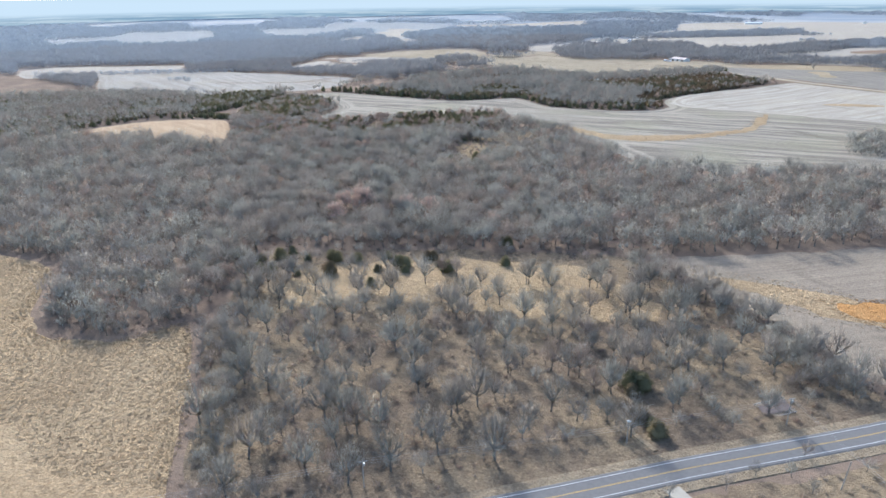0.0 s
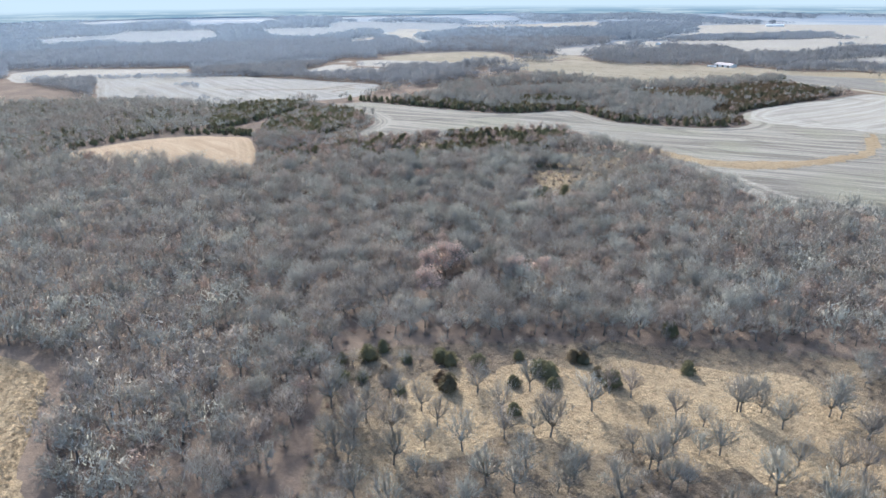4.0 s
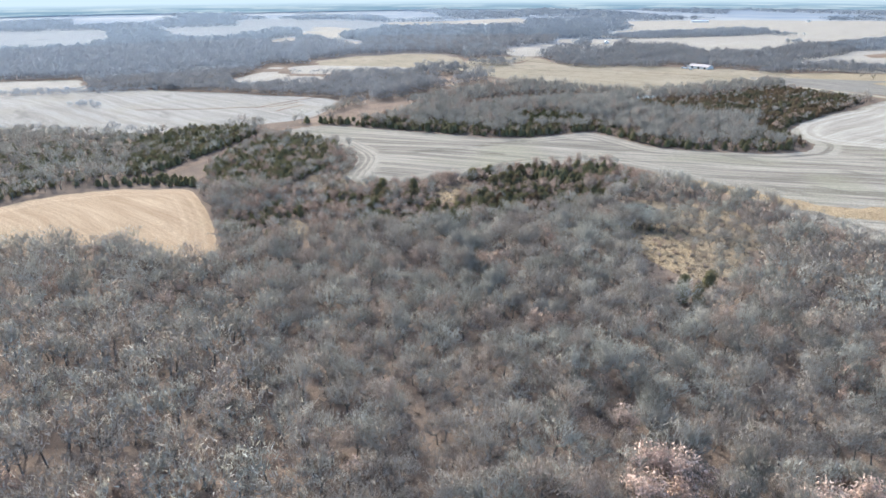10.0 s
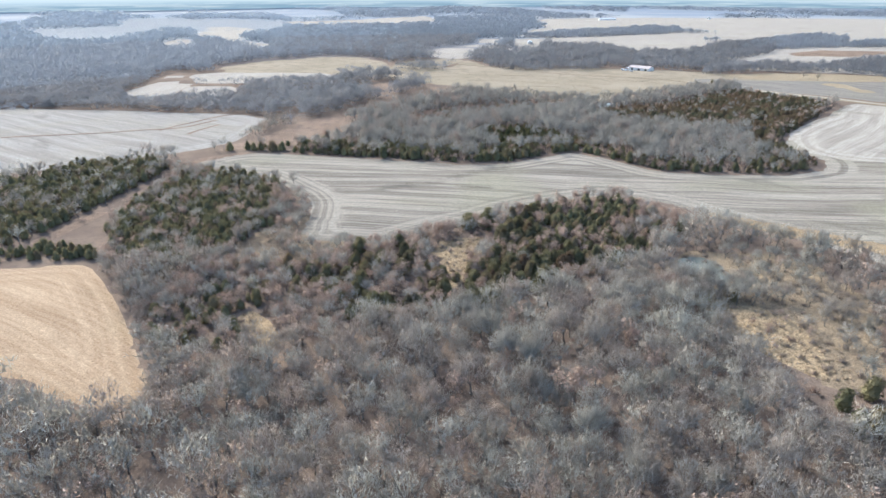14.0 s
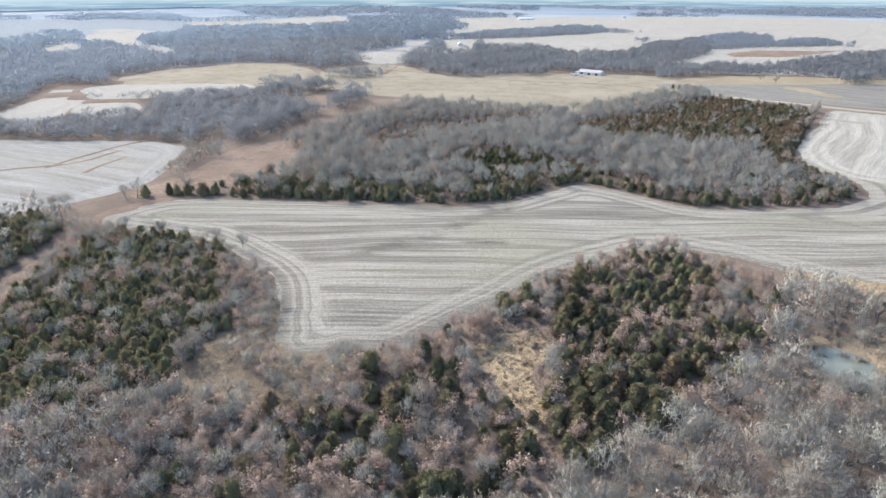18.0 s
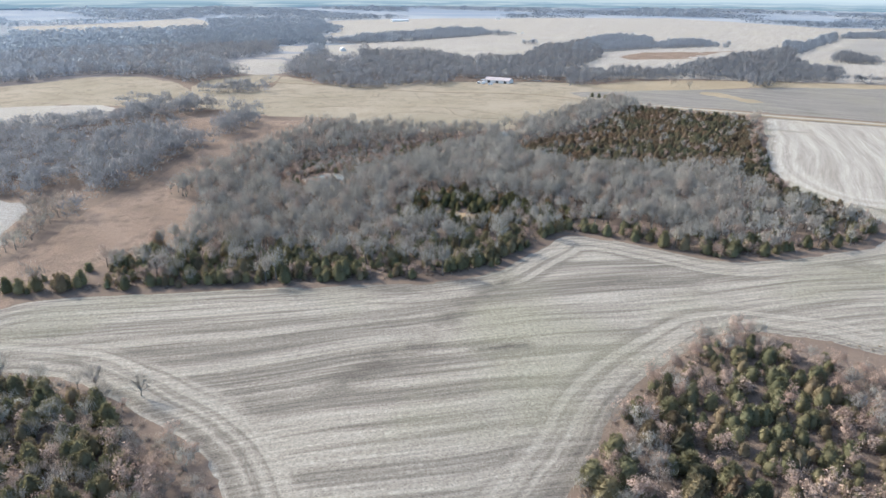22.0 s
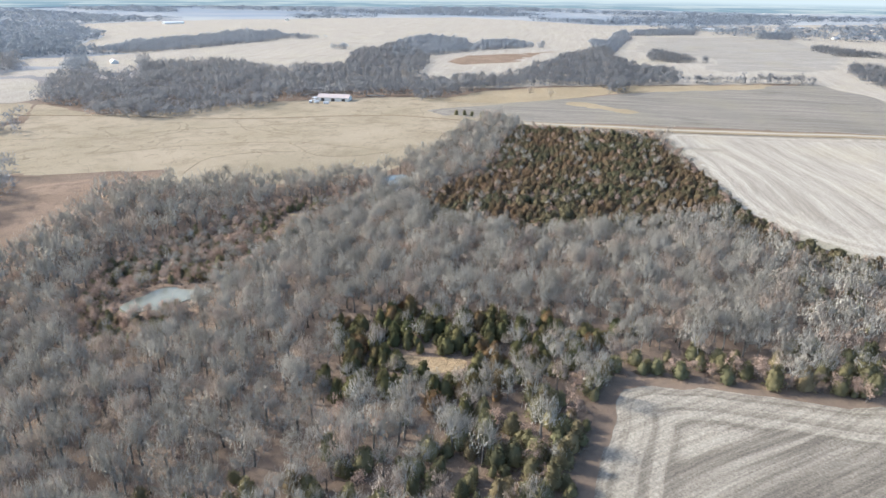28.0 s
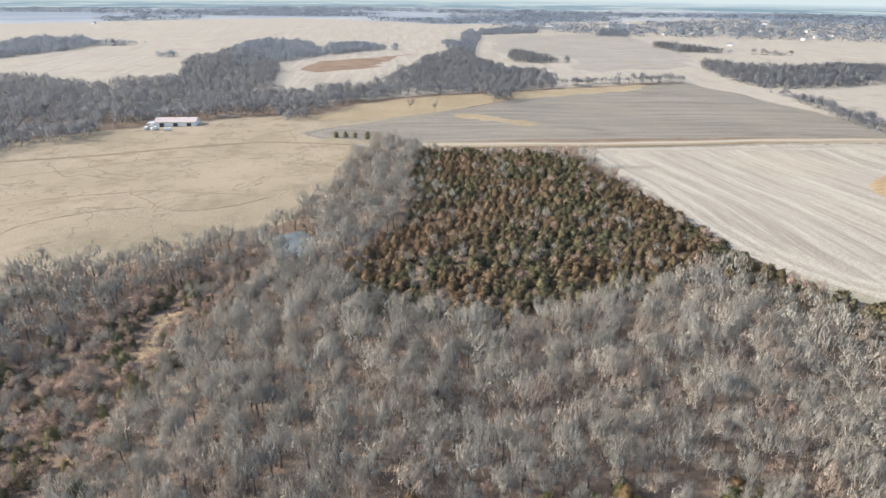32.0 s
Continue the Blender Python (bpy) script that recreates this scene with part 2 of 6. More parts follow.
M_TWIG = twig_mat("grey_twigs", (0.315, 0.292, 0.243), (0.60, 0.568, 0.472), (0.55, 0.425, 0.335), 0.22, (0.46, 0.39, 0.325))
M_TWIG_PALE = twig_mat("pale_twigs", (0.375, 0.35, 0.30), (0.565, 0.53, 0.455), (0.545, 0.435, 0.35), 0.2)
M_BARK = twig_mat("bark", (0.18, 0.165, 0.145), (0.26, 0.24, 0.21), (0.15, 0.135, 0.115))
M_CEDAR = twig_mat("cedar_foliage", (0.2, 0.196, 0.11), (0.272, 0.242, 0.132), (0.29, 0.225, 0.138), 0.26, None, 1.2, 0.34, 0.3)
M_CEDAR_OLIVE = twig_mat("olive_cedar_foliage", (0.15, 0.148, 0.09), (0.21, 0.182, 0.108), (0.255, 0.18, 0.115), 0.24, (0.27, 0.18, 0.112), 1.3, 0.34, 0.28)
M_OAKLEAF = twig_mat("dry_oak_leaves", (0.43, 0.30, 0.23), (0.54, 0.40, 0.31), (0.60, 0.45, 0.355))
M_CEDAR_YOUNG = twig_mat("young_cedar_foliage", (0.121, 0.124, 0.058), (0.179, 0.160, 0.077), (0.263, 0.170, 0.090), 0.24, None, 1.3)
M_OAKPINK = twig_mat("pale_pink_oak_leaves", (0.71, 0.51, 0.40), (0.77, 0.575, 0.465), (0.68, 0.47, 0.35))
M_SHRUB = twig_mat("shrub_twigs", (0.30, 0.25, 0.21), (0.38, 0.325, 0.275), (0.36, 0.255, 0.205))
# bare woods far off: blue distance haze is mixed into these base colours
M_HAZEWOOD = twig_mat("hazy_distant_woods", (0.28, 0.292, 0.31), (0.36, 0.37, 0.385), (0.355, 0.34, 0.335), 0.1, None, 1.1, 0.1, 0.3)
M_HAZEWOOD2 = twig_mat("hazy_skyline_woods", (0.292, 0.337, 0.390), (0.335, 0.381, 0.436), (0.324, 0.357, 0.398), 0.08, None, 1.1, 0.1, 0.3)
M_HAZEWOOD_W = twig_mat("hazy_woods_west", (0.345, 0.385, 0.435), (0.42, 0.462, 0.52), (0.40, 0.425, 0.465), 0.06, None, 1.1, 0.1, 0.3)
M_HAZEWOOD2_W = twig_mat("hazy_valley_woods_west", (0.39, 0.455, 0.525), (0.43, 0.498, 0.57), (0.42, 0.482, 0.55), 0.08, None, 1.1, 0.1, 0.3)
M_TUFT = twig_mat("straw_tufts", (0.44, 0.335, 0.215), (0.52, 0.41, 0.27), (0.39, 0.285, 0.18))
M_RUSSET = twig_mat("russet_tufts", (0.40, 0.22, 0.09), (0.46, 0.275, 0.125), (0.35, 0.19, 0.08))
M_VERGE_TAN = ground_mat("light_tan_grass", (0.40, 0.328, 0.225), (0.345, 0.28, 0.187), (0.30, 0.235, 0.15))
M_TRAIL = ground_mat("worn_trail", (0.30, 0.25, 0.175), (0.26, 0.215, 0.15), (0.22, 0.18, 0.125))


# ---- terrain ----
def gauss(x, y, cx, cy, s):
    return np.exp(-((x - cx) ** 2 + (y - cy) ** 2) / (2.0 * s * s))


def height(x, y):
    """Height of the ground, in metres, over the plan."""
    x, y = np.asarray(x, float), np.asarray(y, float)
    z = -6.0 - 4.0 * gauss(x, y, -20, 350, 110) - 5.0 * gauss(x, y, -430, 955, 60) - 3.0 * gauss(x, y, -260, 1075, 50)
    z += 3.0 * gauss(x, y, -365, 925, 45) - 3.5 * gauss(x, y, -400, 1000, 45) - 3.5 * gauss(x, y, -330, 1060, 40)
    z += 1.5 * gauss(x, y, -430, 620, 100) - 3.0 * gauss(x, y, -180, 1420, 220) - 2.5 * gauss(x, y, -330, 400, 70)
    z += 0.7 * np.sin(x * 0.021 + 1.3) * np.sin(y * 0.017 + 0.4) + 0.35 * np.sin(x * 0.05) * np.sin(y * 0.043 + 2)
    far = np.clip((np.hypot(x + 250, y - 500) - 1100) / 1500, 0, 1)
    level = np.exp(-(np.hypot(x - -424, y - 948) / 24.0) ** 4)          # level basin of the pond in the draw
    z = z * (1 - level) - 9.0 * level
    return z + far * (5 * np.sin(x * 0.0021 + 0.5) * np.sin(y * 0.0026 + 1.0) - 3)


def inside(poly, x, y):
    """Which of the points lie in the polygon."""
    x, y = np.asarray(x, float), np.asarray(y, float)
    hit = np.zeros(x.shape, bool)
    n = len(poly)
    for i in range(n):
        (x1, y1), (x2, y2) = poly[i], poly[(i + 1) % n]
        if y1 == y2:
            continue
        hit ^= ((y1 > y) != (y2 > y)) & (x < (x2 - x1) * (y - y1) / (y2 - y1) + x1)
    return hit


def edge_distance(poly, x, y):
    best = np.full(np.shape(x), 1e9)
    n = len(poly)
    for i in range(n):
        (x1, y1), (x2, y2) = poly[i], poly[(i + 1) % n]
        dx, dy = x2 - x1, y2 - y1
        u = np.clip(((x - x1) * dx + (y - y1) * dy) / (dx * dx + dy * dy + 1e-9), 0, 1)
        best = np.minimum(best, np.hypot(x - x1 - u * dx, y - y1 - u * dy))
    return best


def rounded(poly, step=8.0, wobble=1.2, seed=0, turns=2):
    """The outline with its corners cut round, resampled, and with a natural wobble."""
    p = np.array(poly, float)
    for _ in range(turns):
        q = np.roll(p, -1, axis=0)
        far = np.hypot(*(q - p).T)[:, None] + 1e-9
        cut = np.minimum(0.25, step * 0.8 / far)
        p = np.stack([p + (q - p) * cut, q - (q - p) * cut], 1).reshape(-1, 2)
    out = []
    for a, b in zip(p, np.roll(p, -1, axis=0)):
        k = max(1, int(np.hypot(*(b - a)) / step))
        out += [a + (b - a) * i / k for i in range(k)]
    p = np.array(out)
    if wobble:
        r = np.random.RandomState(seed + 5)
        ph = r.rand(4) * 6.28
        w = sum(np.sin(p[:, 0] * f + ph[j]) * np.cos(p[:, 1] * f * 1.1 - ph[j]) for j, f in enumerate((0.06, 0.13, 0.31, 0.55))) / 2
        p = p + wobble * np.stack([w, np.roll(w, 3)], 1)
    return [tuple(v) for v in p]


def drape(name, poly, material, lift, grid, label, category="field", step=8.0, wobble=1.2, turns=2):
    """A sheet of ground cover that follows the terrain inside an outline."""
    from mathutils.geometry import delaunay_2d_cdt
    ring = rounded(poly, step, wobble, len(name), turns)
    a = np.array(ring)
    lo, hi = a.min(0), a.max(0)
    gx, gy = np.meshgrid(np.arange(lo[0], hi[0], grid), np.arange(lo[1], hi[1], grid))
    gx, gy = gx.ravel(), gy.ravel()
    keep = inside(ring, gx, gy)
    gx, gy = gx[keep], gy[keep]
    keep = edge_distance(ring, gx, gy) > grid * 0.4
    pts = [Vector(p) for p in ring] + [Vector((float(u), float(v))) for u, v in zip(gx[keep], gy[keep])]
    n = len(ring)
    vs, _, fs, _, _, _ = delaunay_2d_cdt(pts, [(i, (i + 1) % n) for i in range(n)], [], 1, 1e-4)
    v = np.array([(p.x, p.y) for p in vs])
    rim = edge_distance(ring, v[:, 0], v[:, 1])
    z = height(v[:, 0], v[:, 1]) + np.where(rim < 0.02, -0.12, lift)      # the rim runs into the ground
    me = bpy.data.meshes.new(name)
    me.from_pydata([(float(p[0]), float(p[1]), float(h)) for p, h in zip(v, z)], [], [list(f) for f in fs])
    at = me.attributes.new("edge", "FLOAT", "POINT")
    at.data.foreach_set("value", rim.astype(np.float32))
    me.shade_smooth()
    me.materials.append(material)
    ob = tagged(new(name, me), label, category, kind="structure")
    if me.polygons[0].normal.z < 0:
        me.flip_normals()
    return ob


# ---- plan of the land, in metres ----
MAIN_FIELD = [(-592, 720), (-572, 755), (-548, 770), (-463, 767), (-414, 763), (-380, 758), (-354, 765), (-328, 786), (-306, 805),
              (-286, 796), (-262, 776), (-241, 757), (-208, 758), (-155, 764), (-126, 780), (-112, 812), (-126, 845), (-126, 870),
              (-112, 900), (-96, 935), (-74, 968), (-47, 1004), (5, 1088), (20, 1100), (203, 960), (330, 860), (420, 760), (220, 600), (110, 572),
              (40, 560), (16, 552), (-5, 518), (-61, 518), (-92, 524), (-138, 578), (-186, 626), (-248, 684), (-278, 696), (-303, 684),
              (-340, 656), (-367, 624), (-383, 605), (-407, 584), (-420, 586), (-429, 579), (-440, 578), (-450, 586), (-453, 602), (-456, 625),
              (-466, 652), (-497, 684), (-520, 704), (-568, 717)]
WEST_FIELD = [(-1088, 803), (-995, 888), (-894, 937), (-627, 930), (-602, 914), (-590, 885), (-585, 797), (-612, 757), (-629, 745), (-700, 680), (-881, 640)]
TAN_FIELD = [(-650, 392), (-625, 496), (-588, 531), (-536, 543), (-512, 524), (-476, 485), (-450, 454), (-444, 438), (-460, 432), (-500, 446), (-560, 420)]
SW_FIELD = [(-112, 60), (-131, 94), (-162, 133), (-192, 163), (-207, 176), (-220, 147), (-250, 140), (-268, 146), (-290, 168), (-310, 188), (-330, 193), (-420, 180),
            (-560, 130), (-520, -20), (-300, -60), (-120, -20)]
SAVANNA = [(-60, 122), (-131, 94), (-162, 133), (-192, 163), (-205, 190), (-220, 216), (-234, 248), (-192, 274), (-146, 297), (-101, 316), (-61, 333), (-30, 312), (-10, 298), (14, 276), (33, 252), (55, 228)]
EAST_FIELD = [(-54, 334), (-35, 342), (63, 400), (160, 440), (190, 340), (56, 236), (40, 244), (33, 254), (10, 280), (-12, 300), (-30, 318)]
EAST_BAND = [(-36, 330), (18, 330), (60, 318), (110, 318), (110, 296), (54, 287), (29, 290), (-4, 305), (-26, 318)]
EAST_RUSSET = [(29, 312), (55, 323), (75, 318), (72, 298), (52, 291), (38, 296)]
WATERWAY = [(-245, 681), (-184, 623), (-133, 594), (-91, 602), (-43, 650), (-13, 688), (-3, 735), (-5, 795), (-17, 798), (-22, 741), (-30, 700), (-73, 651), (-137, 623), (-215, 670)]
DAMP = [([(-429, 679), (-411, 695), (-393, 710), (-381, 725), (-351, 754)], 5.5), ([(-378, 697), (-360, 697)], 3.5), ([(-340, 660), (-322, 668), (-304, 671)], 3.0)]
BROWN_MEADOW = [(-594, 764), (-562, 774), (-520, 808), (-500, 846), (-497, 883), (-502, 904), (-525, 918), (-510, 962), (-478, 1018), (-438, 1084), (-393, 1157), (-478, 1160), (-522, 1062), (-540, 990), (-546, 945), (-564, 915), (-570, 850)]
PASTURE = [(-700, 1480), (-575, 1375), (-490, 1385), (-480, 1520), (-420, 1405), (-250, 1425), (-95, 1392), (25, 1310), (-85, 1235), (-84, 1210), (-145, 1182), (-205, 1118),
           (-262, 1090), (-303, 1094), (-345, 1097), (-392, 1107), (-437, 1114), (-394, 1160), (-475, 1178), (-560, 1240), (-660, 1330)]
DARK_FIELD = [(-86, 1306), (69, 1294), (258, 1282), (447, 1243), (511, 1206), (379, 1084), (300, 905), (212, 970), (30, 1119), (-88, 1212), (-151, 1296)]
TAN_NORTH = [(-89, 1345), (17, 1395), (152, 1355), (402, 1258), (338, 1223), (137, 1290), (46, 1286), (-48, 1304)]
WOOD_A = [(-592, 768), (-548, 774), (-463, 771), (-414, 767), (-378, 763), (-352, 771), (-328, 791), (-308, 811), (-286, 801), (-262, 781), (-241, 762), (-208, 763), (-155, 769), (-131, 784),
          (-117, 812), (-131, 845), (-131, 870), (-117, 900), (-101, 935), (-79, 968), (-52, 1006), (0, 1090), (-40, 1140), (-78, 1190), (-84, 1218), (-140, 1185), (-200, 1120), (-262, 1090),
          (-303, 1094), (-345, 1097), (-392, 1106), (-437, 1112), (-448, 1078), (-482, 1020), (-512, 962), (-524, 920), (-500, 900), (-496, 880), (-502, 843), (-524, 806), (-566, 778)]
CEDAR_BLOCK = [(-81, 1178), (-14, 1084), (-52, 1010), (-109, 912), (-158, 902), (-203, 914), (-252, 926), (-284, 984), (-262, 1030), (-207, 1046)]
BLOCK_NORTH = [(-92, 1186), (-14, 1082), (12, 1092), (-40, 1152), (-80, 1226)]
CEDAR_EAST = [(-117, 812), (-131, 845), (-131, 870), (-117, 900), (-101, 935), (-80, 968), (-52, 1006), (-68, 1012), (-97, 968), (-120, 935), (-138, 905), (-154, 880), (-160, 840), (-148, 800)]
CEDAR_PATCH = [(-374, 896), (-345, 886), (-299, 858), (-262, 838), (-285, 815), (-318, 812), (-360, 815), (-395, 845), (-385, 875)]
CEDAR_DRAW = [(-459, 946), (-445, 1001), (-413, 1026), (-388, 1038), (-341, 1059), (-288, 1062), (-280, 1045), (-319, 1017), (-349, 997), (-372, 973), (-389, 953), (-410, 937), (-423, 921), (-443, 906), (-460, 908)]
CLEARING_A = [(-361, 860), (-337, 843), (-346, 833), (-363, 846)]
HILL_WEST = [(-581, 712), (-525, 700), (-500, 684), (-477, 650), (-467, 621), (-471, 592), (-477, 562), (-486, 540), (-513, 545), (-536, 556), (-560, 590), (-570, 640)]
HILL_CORE = [(-571, 647), (-569, 687), (-559, 708), (-521, 712), (-494, 676), (-480, 632), (-467, 608), (-480, 585), (-473, 562), (-496, 557), (-524, 551), (-560, 600)]
RIDGE_CORE = [(-336, 637), (-317, 658), (-298, 675), (-279, 683), (-262, 678), (-276, 628), (-273, 614), (-283, 583), (-294, 563), (-307, 562), (-324, 539), (-337, 527), (-353, 525), (-358, 533), (-354, 544), (-346, 560), (-343, 587), (-349, 599)]
LANE_CEDARS = [(-668, 637), (-671, 711), (-620, 734), (-595, 715), (-592, 635), (-591, 564), (-597, 551), (-630, 590)]
TIP_GRASS = [(-420, 586), (-405, 578), (-425, 556), (-470, 545), (-482, 570), (-470, 600), (-458, 640), (-450, 620), (-446, 592), (-432, 584)]
CEDAR_STRIP = [(-608, 533), (-592, 548), (-566, 562), (-540, 556), (-536, 548), (-580, 540), (-602, 524)]
MEADOW_OPEN = [(-553, 826), (-557, 911), (-526, 937), (-502, 911), (-503, 858), (-530, 814), (-549, 773), (-558, 783)]
WEST_BAND = [(-592, 790), (-572, 845), (-566, 915), (-548, 945), (-542, 990), (-524, 1060), (-482, 1150), (-500, 1165), (-540, 1110), (-570, 1020), (-606, 935), (-597, 900), (-593, 885)]
EAST_STUBBLE = [(-112, 905), (-95, 935), (-72, 968), (-45, 1003), (5, 1086), (20, 1096), (200, 957), (325, 860), (260, 745), (60, 780), (-60, 800), (-108, 818), (-122, 846), (-122, 870)]
RIDGE = [(-278, 692), (-303, 680), (-340, 652), (-367, 620), (-385, 601), (-430, 562), (-446, 548), (-470, 560), (-480, 510), (-470, 478), (-420, 478), (-360, 520), (-300, 560), (-262, 600), (-240, 650)]
WOODS = [(-700, 330), (-560, 220), (-420, 184), (-330, 196), (-310, 191), (-290, 171), (-268, 150), (-250, 143), (-222, 150), (-208, 180), (-222, 214), (-236, 250), (-192, 276), (-146, 299),
         (-101, 318), (-61, 336), (-35, 344), (63, 402), (160, 442), (180, 520), (60, 545), (20, 545), (-5, 512), (-61, 512), (-95, 518), (-140, 572), (-190, 622), (-250, 655), (-278, 692), (-303, 680), (-340, 652),
         (-367, 620), (-385, 601), (-430, 562), (-446, 548), (-474, 560), (-513, 528), (-478, 488), (-447, 452), (-442, 437), (-460, 429), (-500, 443), (-560, 417), (-650, 389)]
CLEARING_E = [(-252, 542), (-238, 549), (-219, 543), (-211, 512), (-214, 491), (-226, 488), (-244, 509)]
OPEN_E = [(-262, 602), (-225, 612), (-192, 600), (-180, 560), (-190, 512), (-210, 482), (-228, 486), (-250, 514), (-264, 560)]
POND_GAP = [(-264, 596), (-234, 602), (-230, 578), (-236, 562), (-258, 560)]
SAV_STRAW = [(-196, 199), (-209, 239), (-176, 266), (-136, 292), (-93, 306), (-61, 303), (-26, 290), (-29, 256), (-66, 236), (-99, 229), (-136, 224), (-168, 204), (-173, 180)]
HEDGE_W = [(-120, 88), (-158, 135), (-188, 166), (-204, 190), (-194, 192), (-180, 170), (-150, 139), (-110, 93)]
HEDGE_E = [(34, 228), (36, 252), (14, 280), (-26, 316), (-52, 328), (-58, 318), (-32, 298), (6, 264), (18, 240), (24, 226)]
CLEARING_RIDGE = [(-369, 603), (-353, 613), (-343, 600), (-351, 579), (-356, 569), (-354, 557), (-352, 546), (-356, 538), (-349, 529), (-344, 521), (-349, 519), (-358, 527), (-365, 540), (-369, 552), (-372, 562),
                  (-377, 582), (-375, 592)]
CLEARING_DRAW = [(-342, 1043), (-334, 1046), (-327, 1037), (-335, 1027), (-347, 1019), (-356, 1001), (-363, 1002), (-364, 1013), (-353, 1025)]
GAP_RIDGE = [(-447, 500), (-420, 478), (-412, 484), (-436, 512)]
BRANCH_WOODS = [(-629, 742), (-610, 753), (-592, 700), (-589, 640), (-589, 580), (-600, 541), (-628, 506), (-652, 396), (-760, 360), (-1000, 520), (-900, 630), (-704, 672)]
LANE = [(-590, 560), (-587, 580), (-586, 640), (-590, 700), (-592, 742), (-565, 773), (-552, 770), (-574, 738), (-582, 690), (-578, 640), (-575, 588), (-578, 560)]
POND_E = [(-258, 590), (-246, 597), (-236, 588), (-238, 568), (-248, 566), (-256, 578)]
POND_DRAW = [(-442, 949), (-436, 954), (-430, 955), (-425, 961), (-419, 958), (-415, 952), (-408, 953), (-405, 947), (-411, 942), (-418, 943), (-424, 938), (-430, 942), (-437, 941)]
POND_BANK = [(-448, 951), (-436, 960), (-423, 965), (-406, 956), (-399, 946), (-411, 935), (-427, 934), (-440, 939)]
POND_NORTH = [(-264, 1088), (-246, 1084), (-252, 1060), (-268, 1052), (-276, 1060)]

# ---- ground sheet to the horizon ----
def ground_sheet():
    bands = [0, 7]
    while bands[-1] < 4150:
        bands.append(bands[-1] + max(7.0, (bands[-1] - 600) * 0.06))
    bands[-1] = 4200.0
    spokes = 420
    vs, fs = [], []
    for i, r in enumerate(bands[1:]):
        a = np.arange(spokes) * 2 * np.pi / spokes
        x, y = -250 + r * np.cos(a), 500 + r * np.sin(a)
        vs.append(np.stack([x, y, height(x, y)], 1))
    v = np.concatenate([np.array([[-250, 500, float(height(-250, 500))]]), *vs])
    n = len(bands) - 1
    fs = [(0, 1 + j, 1 + (j + 1) % spokes) for j in range(spokes)]
    for i in range(n - 1):
        a, b = 1 + i * spokes, 1 + (i + 1) * spokes
        fs += [(a + j, b + j, b + (j + 1) % spokes, a + (j + 1) % spokes) for j in range(spokes)]
    me = bpy.data.meshes.new("ground")
    me.from_pydata([tuple(map(float, p)) for p in v], [], fs)
    me.shade_smooth()
    k = Mat("ground_cover")
    litter = k.mix(k.ramp(k.noise(0.03, 5), 0.38, 0.62), (0.185, 0.137, 0.102), (0.25, 0.185, 0.135))
    litter = k.mix(k.math("MULTIPLY", k.ramp(k.noise(0.3, 5, 0.7), 0.5, 0.7), 0.6), litter, (0.13, 0.105, 0.085))
    # beyond 1000 m the colour itself turns hazy blue grey
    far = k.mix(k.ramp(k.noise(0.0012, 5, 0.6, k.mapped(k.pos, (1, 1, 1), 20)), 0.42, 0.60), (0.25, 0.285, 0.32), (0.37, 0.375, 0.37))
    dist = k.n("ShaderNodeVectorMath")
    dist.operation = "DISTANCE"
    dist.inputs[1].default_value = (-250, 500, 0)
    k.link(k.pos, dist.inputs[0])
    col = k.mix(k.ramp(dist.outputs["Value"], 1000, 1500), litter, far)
    k.bump(k.noise(0.5, 5, 0.7), 0.8, 0.7)
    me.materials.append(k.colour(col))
    tagged(new("ground", me), "rolling winter ground with brown leaf litter, haze-tinted far off", "ground", kind="structure")


ground_sheet()

main_field = drape("field", MAIN_FIELD, M_STUBBLE, 0.30, 6, "pale harvested crop field with curved combine rows")
co = np.array([v.co[:2] for v in main_field.data.vertices])
damp_ = np.zeros(len(co))
for line, broad in DAMP:
    for (x1, y1), (x2, y2) in zip(line, line[1:]):
        u = np.clip(((co[:, 0] - x1) * (x2 - x1) + (co[:, 1] - y1) * (y2 - y1)) / ((x2 - x1) ** 2 + (y2 - y1) ** 2), 0, 1)
        damp_ = np.maximum(damp_, np.exp(-(np.hypot(co[:, 0] - x1 - u * (x2 - x1), co[:, 1] - y1 - u * (y2 - y1)) / broad) ** 2))
main_field.data.attributes.new("damp", "FLOAT", "POINT").data.foreach_set("value", damp_.astype(np.float32))
drape("field", EAST_STUBBLE, M_STUBBLE_E, 0.55, 10, "very pale stubble field along the cedar wood")
drape("field", WEST_FIELD, M_STUBBLE_W, 0.30, 14, "pale harvested crop field with terrace lines")
drape("meadow", TAN_FIELD, M_TAN, 0.30, 10, "golden tan prairie grass field beside bare woods", "meadow")
drape("meadow", SW_FIELD, M_STRAW, 0.30, 10, "straw coloured tussock grass field", "meadow")
drape("meadow", [(-60, 110), (-34, 133), (49, 206), (305, 427), (380, 330), (150, 40), (-50, 40)], M_ROUGH, 0.25, 14, "rough brown grass south of the road", "meadow")
drape("savanna_grass", SAVANNA, M_ROUGH, 0.25, 8, "rough dry grass under scattered trees", "meadow")
drape("savanna_grass", SAV_STRAW, M_STRAW, 0.40, 8, "pale straw grass patch among cedars", "meadow", 5, 7.0)
drape("field", EAST_FIELD, M_FIELD_R, 0.25, 10, "grey brown crop field beside the woods")
drape("grass_strip", EAST_BAND, M_STRAW, 0.40, 8, "strip of tan standing grass in a field", "grass")
drape("grass_strip", EAST_RUSSET, M_ORANGE, 0.55, 6, "patch of russet orange grass", "grass")
drape("grass_strip", WATERWAY, M_STRAW, 0.50, 8, "tan grassed waterway along a crop field", "grass")
